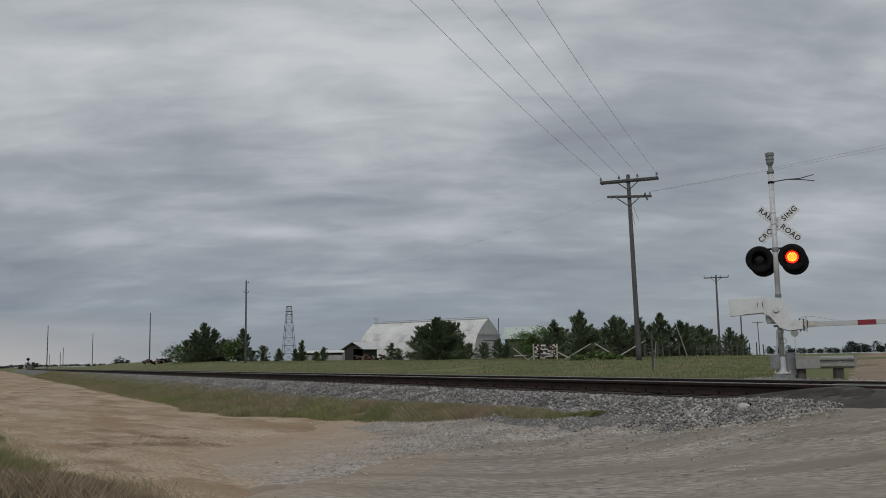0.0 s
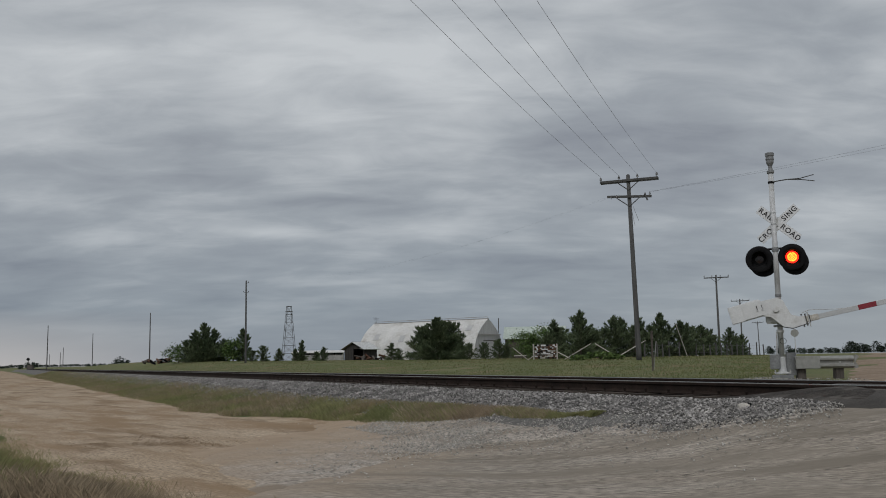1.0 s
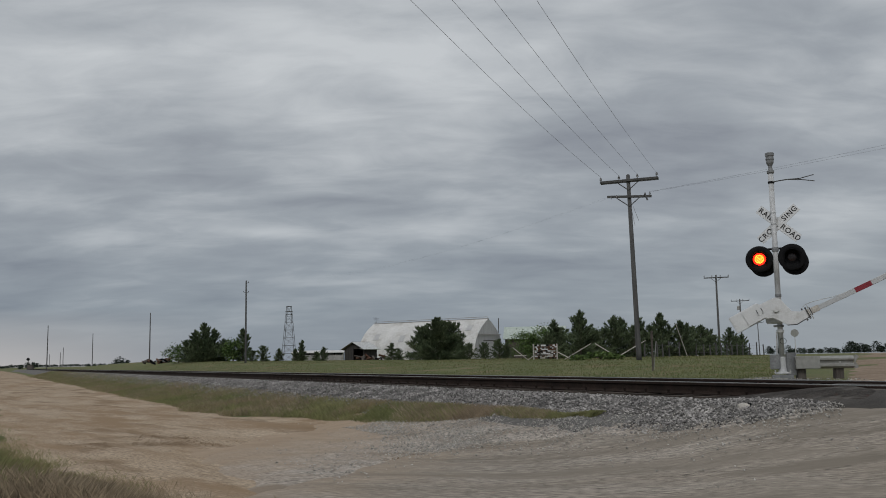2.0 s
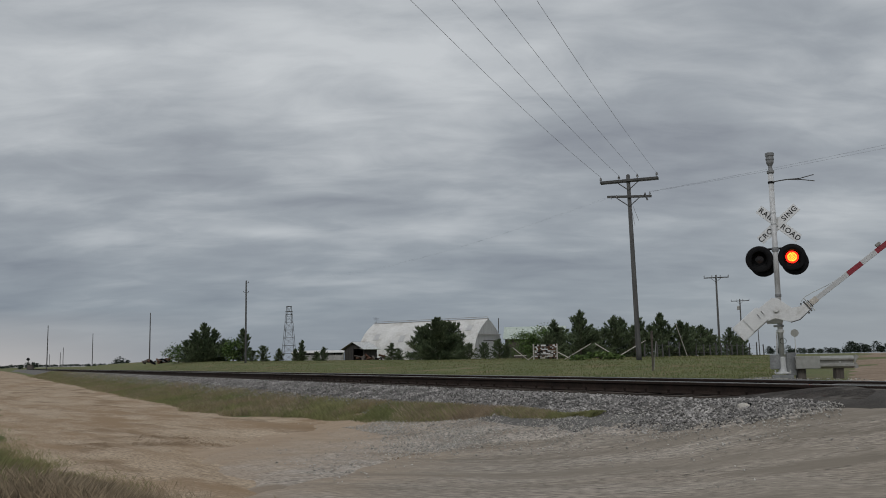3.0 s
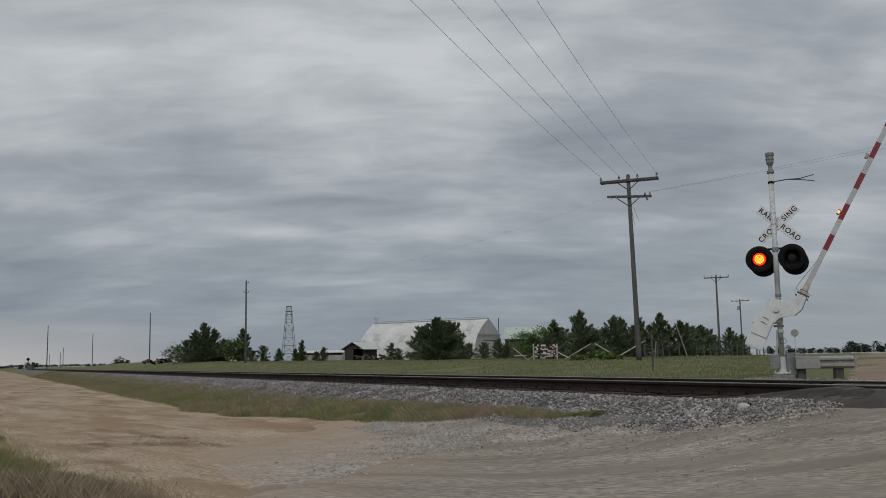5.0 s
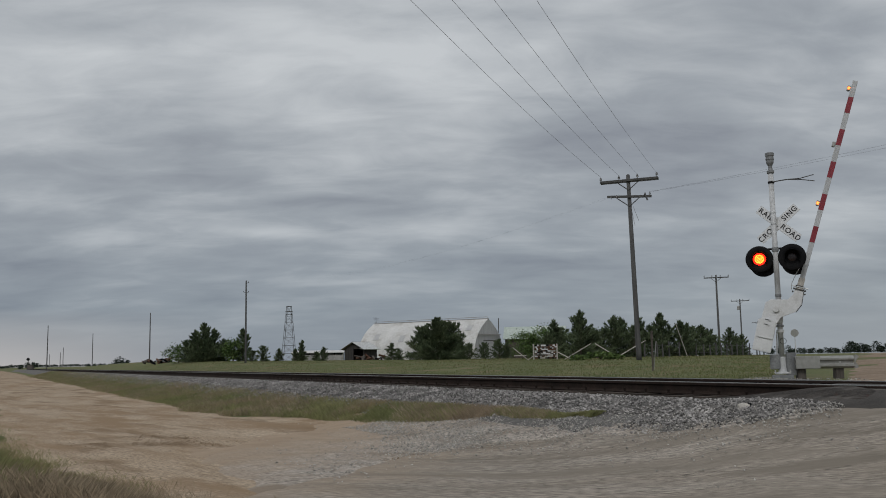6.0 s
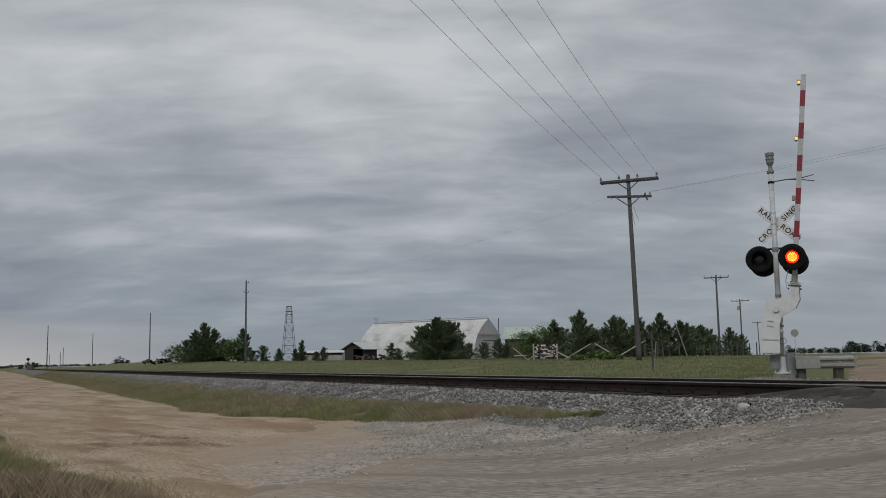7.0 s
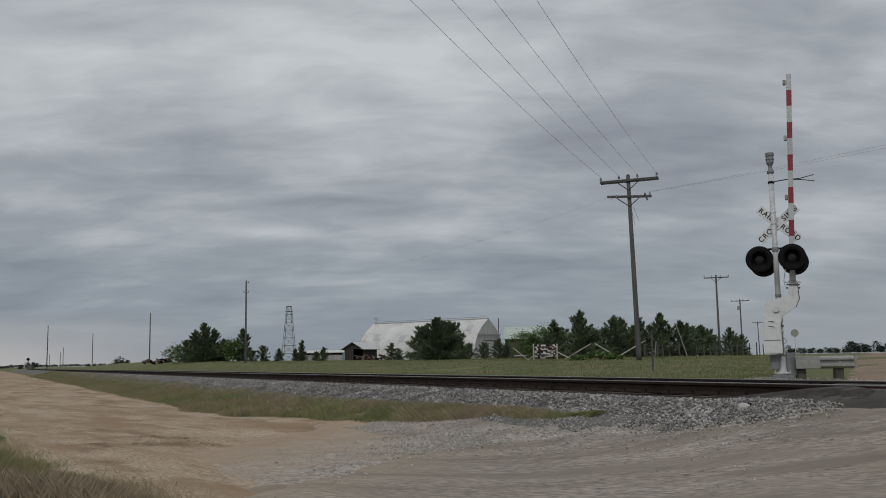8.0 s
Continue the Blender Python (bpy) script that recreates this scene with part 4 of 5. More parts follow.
def cedar(x, y, height, width, seed, label="dark green pointed cedar tree", lean=0.0, pieces=2600, blunt=0.85, fluff=0.17, rising=1.0):
    """A cedar: rising limbs set with narrow sprays that point outwards and up."""
    rng = np.random.default_rng(seed)
    t = thing("cedar_tree", pose(x, y, float(land(x, y)) - 0.05, 0, lean, rng.uniform(0, 360)), label, "tree", "cedar trees")
    bm = cyl(0.05 * height / 4 + 0.05, 0.015, height * 0.93, Matrix(), 8)
    limbs = int(60 + height * 12)
    roots, ways, lengths = [], [], []
    for i in range(limbs):
        f = 0.01 + 0.97 * ((i + rng.uniform(0, 1)) / limbs) ** 1.1
        z = height * f * 0.93
        reach = width * 0.5 * (1 - f) ** blunt * rng.uniform(0.45, 1.3) * (0.8 + 0.2 * min(1, f * 6)) + 0.04
        a = rng.uniform(0, math.tau)
        rise = rising * reach * rng.uniform(0.5, 1.25) * min(1.0, 0.03 + f * 1.7) + 0.03
        way = np.array([math.cos(a) * reach, math.sin(a) * reach, rise])
        if i % 3 == 0:
            add_bar(bm, (0, 0, z), (way[0] * 0.8, way[1] * 0.8, z + rise * 0.8), 0.02, 4, 0.005)
        m = max(20, int(pieces * 2.0 * (0.25 + reach / (width * 0.5)) / (limbs * 0.72)))
        g = rng.uniform(0.05, 1.0, m) ** 0.75
        fat = (0.03 * height / 4 + fluff * reach * (1 - g * 0.88))[:, None]
        roots.append(np.array([0, 0, z]) + g[:, None] * way + rng.normal(size=(m, 3)) * fat * np.array([0.75, 0.75, 0.6]))
        unit = way / np.linalg.norm(way)
        ways.append(unit + rng.normal(size=(m, 3)) * 0.34 + np.array([0, 0, 0.45]))
        lengths.append(rng.uniform(0.06, 0.23, m) * (0.2 + 0.8 * height / 4) * (0.8 + 0.6 * g))
    m = 60
    roots.append(np.stack([rng.normal(0, 0.035, m), rng.normal(0, 0.035, m), height * rng.uniform(0.82, 0.98, m)], 1))
    ways.append(rng.normal(size=(m, 3)) * 0.5 + np.array([0, 0, 1.0]))
    lengths.append(rng.uniform(0.08, 0.2, m))
    r, w, ln = np.concatenate(roots), np.concatenate(ways), np.concatenate(lengths)[:, None]
    r[:, 2] = np.maximum(r[:, 2], 0.04)
    w /= np.linalg.norm(w, axis=1, keepdims=True)
    side = np.cross(w, rng.normal(size=w.shape))
    side /= np.linalg.norm(side, axis=1, keepdims=True) + 1e-6
    v = np.stack([r - side * ln * 0.20, r + side * ln * 0.20, r + w * ln], 1).reshape(-1, 3)
    part("trunk", bm, M_BARK, t)
    mesh_part("crown", v, np.arange(len(v)).reshape(-1, 3), M_CEDAR, t)
    return t


def broad_tree(x, y, height, width, seed, label="round bushy green tree", material=None, pieces=3000):
    rng = np.random.default_rng(seed)
    t = thing("bushy_tree", pose(x, y, float(land(x, y)) - 0.05), label, "tree", "leafy trees")
    bm = cyl(0.05 * height / 2, 0.03 * height / 2, height * 0.4, Matrix(), 8)
    tips, sizes = [], []
    for i in range(34):
        a, f = rng.uniform(0, math.tau), rng.uniform(0.16, 0.92)
        wide = width * 0.5 * math.sqrt(max(0.05, 1 - ((f - 0.42) / 0.56) ** 2))
        rr = wide * rng.uniform(0.35, 0.95)
        c = np.array([math.cos(a) * rr, math.sin(a) * rr, height * f])
        if i % 2 == 0:
            add_bar(bm, (0, 0, height * 0.3 * min(1, f + 0.2)), c, 0.03, 4, 0.008)
        m = pieces // 34
        rad = height * rng.uniform(0.07, 0.15)
        tips.append(c + rng.normal(size=(m, 3)) * rad * np.array([1, 1, 0.8]))
        sizes.append(rng.uniform(0.08, 0.20, m) * (0.7 + height / 12))
    tips, sizes = np.concatenate(tips), np.concatenate(sizes)
    tips[:, 2] = np.maximum(tips[:, 2], 0.05)
    part("trunk", bm, M_BARK, t)
    v, f = leaf_cloud(tips, sizes, rng, 0.8)
    mesh_part("crown", v, f, material or M_LEAF, t)
    return t


def plant_trees():
    # a wide dark tree before the barn
    cedar(-0.8, 96.0, 4.6, 6.0, 12, "large dense dark green cedar before the white barn", 0, 13000, 0.80, 0.28, 0.55)
    cedar(-2.3, 96.6, 3.7, 3.2, 13, "dark green cedar in a dense clump", 0, 5000, 0.55, 0.30)
    cedar(0.6, 96.4, 4.0, 3.2, 14, "dark green cedar in a dense clump", 0, 5000, 0.5, 0.30)
    # the pair at the end of the field
    for k, (x, y, h, w) in enumerate(((-31.6, 120.0, 5.3, 3.8), (-33.0, 120.5, 4.3, 3.2), (-30.4, 120.6, 4.5, 3.0), (-34.2, 121.0, 3.0, 2.8), (-29.3, 121.0, 3.1, 2.6), (-32.3, 119.4, 3.6, 3.0), (-30.9, 119.3, 3.4, 2.8))):
        cedar(x, y, h, w, 210 + k, "dark cedar in a dense clump at the field's edge", 0, 3600, 0.85, 0.22)
    broad_tree(-27.3, 118.0, 2.9, 3.0, 23, "round green bush beside a bare pole", M_LEAF, 3500)
    cedar(-26.3, 119.0, 4.5, 2.8, 24, "slim dark cedar behind a green bush", 0, 3600, 0.8, 0.24)
    broad_tree(-35.5, 122.0, 2.4, 4.0, 25, "low green bush at the field's edge", M_LEAF, 2600)
    # the row behind the fence
    row = ((9.2, 82, 2.2, 2.4), (10.1, 84, 3.7, 1.9), (11.0, 86, 3.0, 2.4), (11.9, 80, 4.4, 2.5), (12.4, 82, 3.8, 2.4), (13.3, 82, 2.7, 2.6), (14.6, 84, 2.9, 2.4), (15.6, 84, 4.0, 2.4),
           (16.4, 85, 3.9, 2.5), (17.5, 84, 3.0, 2.5), (18.3, 86, 3.9, 2.4), (19.4, 86, 3.1, 2.6), (20.6, 87, 4.4, 2.1), (21.6, 88, 3.3, 2.4), (22.7, 88, 3.6, 2.3), (23.9, 90, 3.4, 2.4),
           (25.0, 92, 3.2, 2.2), (26.4, 94, 3.3, 2.2), (27.6, 96, 2.9, 2.4), (29.0, 98, 2.3, 2.0), (31.2, 100, 3.2, 1.9), (32.6, 102, 2.3, 1.9), (33.8, 104, 2.5, 1.7))
    for i, (x, y, h, w) in enumerate(row):
        cedar(x, y, h, w * 1.35, 40 + i, "dark green cedar in a windbreak row behind the fence", 0, 3600, 0.95)
    for i, (x, y, h, w) in enumerate(((8.4, 88, 2.4, 2.4), (9.7, 89, 3.0, 2.8), (13.6, 87, 3.0, 2.6))):
        broad_tree(x, y, h, w, 80 + i, "light green leafy tree behind the fence", M_LEAF, 2600)
    broad_tree(13.2, 150.0, 4.6, 6.5, 90, "light green leafy tree before a pale roofed barn", M_LEAF, 3200)
    broad_tree(17.0, 150.0, 5.2, 6.5, 91, "light green leafy tree before a pale roofed barn", M_LEAF, 3200)
    small = ((-6.4, 110, 2.1, 2.0), (-14.6, 110, 1.7, 1.4), (-17.5, 112, 2.6, 1.4), (-18.3, 112, 1.5, 1.2), (-20.5, 113, 1.6, 1.4), (-22.5, 113, 2.0, 2.0), (-24.0, 114, 1.4, 1.6),
             (1.8, 108, 2.8, 2.6), (2.9, 108, 2.0, 2.0), (4.6, 108, 2.0, 2.4), (6.3, 106, 2.4, 2.2), (7.2, 106, 2.0, 1.8), (-5.6, 111, 1.4, 1.6), (-16.0, 114, 1.2, 1.2))
    for i, (x, y, h, w) in enumerate(small):
        cedar(x, y, h, w, 100 + i, "small dark cedar in the farm yard", 0, 2800, 0.85, 0.24)


plant_trees()


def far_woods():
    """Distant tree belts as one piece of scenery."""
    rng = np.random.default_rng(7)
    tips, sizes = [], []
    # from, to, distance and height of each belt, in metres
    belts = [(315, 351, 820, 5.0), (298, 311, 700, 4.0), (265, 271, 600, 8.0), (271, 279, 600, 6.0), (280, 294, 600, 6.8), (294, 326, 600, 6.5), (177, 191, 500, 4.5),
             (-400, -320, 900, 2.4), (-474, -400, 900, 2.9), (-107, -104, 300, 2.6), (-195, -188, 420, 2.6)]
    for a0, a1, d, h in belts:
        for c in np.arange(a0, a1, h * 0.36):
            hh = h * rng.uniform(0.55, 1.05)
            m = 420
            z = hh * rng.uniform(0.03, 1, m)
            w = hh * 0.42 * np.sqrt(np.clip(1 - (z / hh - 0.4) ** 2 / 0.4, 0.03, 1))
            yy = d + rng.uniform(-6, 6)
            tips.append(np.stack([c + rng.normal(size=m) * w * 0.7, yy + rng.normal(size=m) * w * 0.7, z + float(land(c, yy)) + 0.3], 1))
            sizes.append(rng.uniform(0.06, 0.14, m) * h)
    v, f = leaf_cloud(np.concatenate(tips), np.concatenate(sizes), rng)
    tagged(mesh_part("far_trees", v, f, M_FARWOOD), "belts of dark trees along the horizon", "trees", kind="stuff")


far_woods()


def motions():
    def arm_pose(angle):
        return pose(*PIVOT, 0, -angle, 0)

    turn = [(0.0, 0.5), (0.3, 1.6), (0.5, 4.6), (1.0, 11.6), (1.5, 18.0), (2.8, 35.0), (3.0, 37.6), (3.5, 43.8), (4.0, 49.6), (4.5, 55.8), (5.8, 70.4), (6.0, 72.5), (6.5, 78.3), (7.0, 84.2),
            (7.2, 86.5), (7.3, 87.75), (8.0, 87.65)]
    walk(GATE_ARM, [(t, arm_pose(a)) for t, a in turn])
    switch = [round(v * FPS) / FPS for v in (0.0, 0.35, 0.95, 1.65, 2.33, 3.03, 3.66, 4.35, 5.03, 5.70, 6.36, 7.05, 7.26)]
    step = 1.0 / FPS

    def blink(spans, ob, on, off):
        rows = [(0.0, on if spans and spans[0][0] <= 0 else off)]
        for a, b in spans:
            if a > 0:
                rows += [(a - step, off), (a, on)]
            rows += [(b - step, on), (b, off)]
        rows.append((8.0, off))
        walk(ob, rows)

    right = [(switch[i], switch[i + 1]) for i in range(0, 12, 2)]
    left = [(switch[i], switch[i + 1]) for i in range(1, 12, 2)]
    for side, spans in (("left", left), ("right", right)):
        lit, u, h = FLASHERS[side]
        blink(spans, lit, pose(u, -0.535, h), pose(u, -0.42, h))
    for u, spans, ob in zip(GATE_LAMPS, ([(0.0, switch[12])], right, left), ARM_ELEMENTS):
        blink(spans, ob, pose(u, -0.056, -0.285), pose(u, -0.02, -0.285))



# ---- yard clutter, fences and signs ----


def wood_rack():
    """A board crate face full of cut timber ends."""
    w = thing("lumber_stack", pose(7.25, 66.0, float(land(7.25, 66)) + 0.06, 0, 0, -4), "stack of pale and rust-brown lumber ends in a frame", "lumber stack")
    rng = random.Random(5)
    for x in (-0.84, 0.84):
        part("upright", box(0.09, 0.5, 1.12, pose(x, 0, 0.56), 0.01), M_PALEWOOD, w)
    z = 0.06
    while z < 1.05:
        x = -0.76
        hgt = rng.uniform(0.08, 0.14)
        while x < 0.72:
            wd = rng.uniform(0.08, 0.24)
            part("timber", box(wd - 0.012, 0.42 + rng.uniform(-0.1, 0.08), hgt - 0.012, pose(x + wd / 2, rng.uniform(-0.05, 0.05), z + hgt / 2)), rng.choice((M_PALEWOOD, M_RUST, M_OLDWOOD, M_WHITE, M_WHITE, M_RUST, M_BLACK)), w)
            x += wd
        z += hgt


def zigzag_fence():
    f = thing("slanted_pole_fence", pose(0, 0, 0), "old fence of slanted bleached poles leaning on one another", "fence")
    runs = (((4.9, 66, 0.95), (6.0, 66, 0.05)), ((6.0, 66, 0.05), (7.0, 66.3, 0.75)), ((8.1, 65.4, 0.55), (8.9, 65, 0.1)), ((8.5, 65, 0.05), (10.4, 65, 1.12)),
            ((10.7, 65, 1.12), (12.2, 65, 0.15)), ((12.1, 65, 0.05), (14.3, 65, 1.25)), ((5.0, 66, 0.35), (5.9, 66, 0.38)))
    for (x0, y0, z0), (x1, y1, z1) in runs:
        part("rail", bar((x0, y0, float(land(x0, y0)) + z0), (x1, y1, float(land(x1, y1)) + z1), 0.032, 7, 0.026), M_PALEWOOD, f)


def post_fence():
    f = thing("post_fence", pose(0, 0, 0), "row of weathered wooden fence posts with wire", "fence")
    xs = [17.9, 19.4, 20.1, 20.9, 22.2, 23.5, 24.4, 25.5, 26.4, 27.2, 28.0, 28.8, 29.6, 30.4, 31.3, 32.4, 33.6, 34.8]
    rng = random.Random(8)
    last = None
    for i, x in enumerate(xs):
        y = 82 + (x - 17.9) * 1.05
        z = float(land(x, y))
        h = rng.uniform(1.15, 1.45)
        part("post", bar((x, y, z - 0.1), (x + rng.uniform(-0.06, 0.06), y, z + h), 0.075, 8, 0.06), M_POLE, f)
        if last:
            for k in (0.35, 0.7, 1.05):
                part("wire", bar((last[0], last[1], last[2] + k), (x, y, z + k), 0.008, 4), M_WIRE, f)
        last = (x, y, z)
    part("leaning_pole", bar((21.2, 80, float(land(21.2, 80))), (20.3, 80, float(land(20.3, 80)) + 2.9), 0.03, 6), M_PALEWOOD, f, "pale leaning stay pole")


def marker_posts():
    x, y = 8.62, 38.0
    z = float(land(x, y))
    g = thing("marker_post", pose(x, y, z), "thin dark steel marker post in the grass", "post")
    part("post", box(0.07, 0.05, 1.65, pose(0, 0, 0.80), 0.008), M_OLDWOOD, g)
    part("plate", box(0.11, 0.012, 0.22, pose(0.0, -0.035, 1.40), 0.004), M_OLDWOOD, g, "small grey plate")
    part("reflector", revolve([(0.05, -0.006), (0.05, 0.006)], pose(0, -0.05, 1.60, 90), 14), M_OLDWOOD, g)
    h = thing("white_stake", pose(x + 0.10, y + 0.3, float(land(x + 0.1, y + 0.3)), 0, 7, 0), "short white wooden stake leaning in the grass", "stake")
    part("stake", box(0.03, 0.03, 1.25, pose(0, 0, 0.60), 0.006), M_GREY, h)
    # back of a round warning sign beside the far road
    x, y = 42.2, 110.0
    s = thing("round_road_sign", pose(x, y, float(land(x, y)), 0, 0, -20), "grey back of a round road warning sign on a post", "road sign")
    part("post", box(0.09, 0.06, 2.6, pose(0, 0, 1.3), 0.006), M_GALV, s)
    part("disc", revolve([(0.40, -0.006), (0.455, -0.003), (0.455, 0.003), (0.40, 0.006)], pose(0, -0.05, 2.65, 90), 28), M_STEELGREY, s)
    # far block signal down the line
    x, y = -117.6, 258.0
    d = thing("railway_signal", pose(x, y, float(land(x, y)) - 0.1), "distant dark railway block signal on a short mast", "railway signal")
    part("mast", cyl(0.10, 0.10, 3.2, Matrix(), 10), M_OLDWOOD, d)
    part("signal_head", revolve([(0.05, -0.2), (0.42, -0.18), (0.45, 0.0), (0.42, 0.1), (0.05, 0.12)], pose(0, -0.1, 3.0, 90), 20), M_BLACK, d)
    part("relay_case", box(1.6, 0.9, 1.4, pose(0.6, 0.3, 0.7), 0.05), M_OLDWOOD, d)


def scrap_heap(x, y, seed, label):
    rng = random.Random(seed)
    h = thing("scrap_heap", pose(x, y, float(land(x, y)) - 0.05), label, "scrap heap")
    for i in range(22):
        m = pose(rng.uniform(-2.2, 2.2), rng.uniform(-0.6, 0.6), rng.uniform(0.1, 0.7), rng.uniform(-40, 40), rng.uniform(-50, 50), rng.uniform(0, 180))
        part("scrap_piece", box(rng.uniform(0.4, 1.4), rng.uniform(0.1, 0.4), rng.uniform(0.1, 0.35), m, 0.02), rng.choice((M_RUST, M_OLDWOOD, M_BLACK, M_RUST)), h)


def litter():
    x, y = 3.44, 10.66
    z = float(land(x, y))
    j = thing("plastic_jug", pose(x, y, z + 0.055, 0, 0, 20), "crushed white plastic jug lying on the stones", "litter")
    part("body", revolve([(0.02, -0.06), (0.042, -0.055), (0.045, 0.0), (0.038, 0.035), (0.017, 0.06), (0.014, 0.075)], pose(0, 0, 0, 20, 80, 0), 12), M_PALEWOOD, j, "dirty white jug body")
    part("cap", revolve([(0.024, 0.0), (0.026, 0.03)], pose(0.075, 0, 0.013, 20, 80, 0), 10), M_BLACK, j)


wood_rack()
zigzag_fence()
post_fence()
marker_posts()
scrap_heap(-41.0, 130.0, 3, "heap of rusty scrap metal at the field's edge")
scrap_heap(-12.2, 150.0, 4, "pile of dark farm junk beside the shed")
litter()
for k_, (wx, wy, wh, ww) in enumerate(((10.6, 62.5, 0.55, 2.6), (11.6, 62.8, 0.4, 1.8), (9.2, 62.6, 0.35, 1.6))):
    tagged(broad_tree(wx, wy, wh, ww, 300 + k_, "low green weed clump in the field", M_LEAF, 900), category="weeds", group="weed clumps")

# ---- asphalt at the crossing ----


def asphalt_lift(x, y, n):
    q = x * QX + y * QY
    inside = np.minimum(q - np.interp(n, [7.4, 8.0, 9.1, 11.0, 12.7], [-0.10, 0.05, 0.45, 0.6, 0.6]) + 0.16 * ragged(x, y, 1.1, 4.0), n - 8.12 + 0.12 * ragged(x, y, 0.9, 6.0))
    return np.clip(inside * 0.20, -0.16, 0.0) + 0.016 + 0.022 * smooth(8.9, 8.3, n)


for k, (a, b) in enumerate(((7.5, 9.235), (9.40, 10.645), (10.83, 12.7))):
    sheet("asphalt_%d" % (k + 1), spread((-14, 12, 0.16)), np.linspace(a, b, 13), asphalt_lift, M_ASPHALT, lambda x, y, n: asphalt_lift(x, y, n) > -0.13,
          "worn dark asphalt of the road crossing", "asphalt")

# near-black sheet that paints the shadow and dark tie ends below the near rail
M_SHADEFILL = surf("dark_shade_fill", (0.026, 0.022, 0.019), (0.050, 0.043, 0.038), 3.0, 0.95, 0.9, fine=22, dist=0.03, dirt=(0.095, 0.086, 0.078), dirt_scale=2.5, tint=0.5)


def fill_lift(x, y, n):
    q = x * QX + y * QY
    inside = np.minimum(np.minimum(q + 1.15, 0.75 - q), n - np.interp(q, [-1.2, 0.0, 0.6], [8.75, 8.10, 8.3])) + 0.16 * ragged(x, y, 1.7, 8.1)
    return np.clip(inside * 0.25, -0.10, 0.0) + 0.04


sheet("crossing_fill", spread((6, 12, 0.12)), np.linspace(7.7, 9.22, 15), fill_lift, M_SHADEFILL, lambda x, y, n: fill_lift(x, y, n) > -0.05,
      "dark sheet painting the shade and tie ends between rail and ballast", "dirt")

# ---- grass ----


def blades(name, x, y, height, width, material, label, seed, lean=1.0, lift=-0.02):
    rng = np.random.default_rng(seed)
    k = len(x)
    a = rng.uniform(0, math.tau, k)
    z = land(x, y) + lift
    half = width * 0.5
    dx, dy = np.cos(a) * half, np.sin(a) * half
    b = rng.uniform(0, math.tau, k)
    tilt = height * rng.uniform(0.1, lean, k)
    v = np.empty((k, 4, 3))
    v[:, 0] = np.stack([x - dx, y - dy, z], 1)
    v[:, 1] = np.stack([x + dx, y + dy, z], 1)
    v[:, 2] = np.stack([x + dx * 0.6 + np.cos(b) * tilt * 0.5, y + dy * 0.6 + np.sin(b) * tilt * 0.5, z + height * 0.62], 1)
    v[:, 3] = np.stack([x + np.cos(b) * tilt, y + np.sin(b) * tilt, z + height], 1)
    f = np.arange(k * 4).reshape(k, 4)
    faces = np.concatenate([f[:, [0, 1, 2]], f[:, [0, 2, 3]]])
    ob = mesh_part(name, v.reshape(-1, 3), faces, material)
    return tagged(ob, label, "grass", kind="stuff")


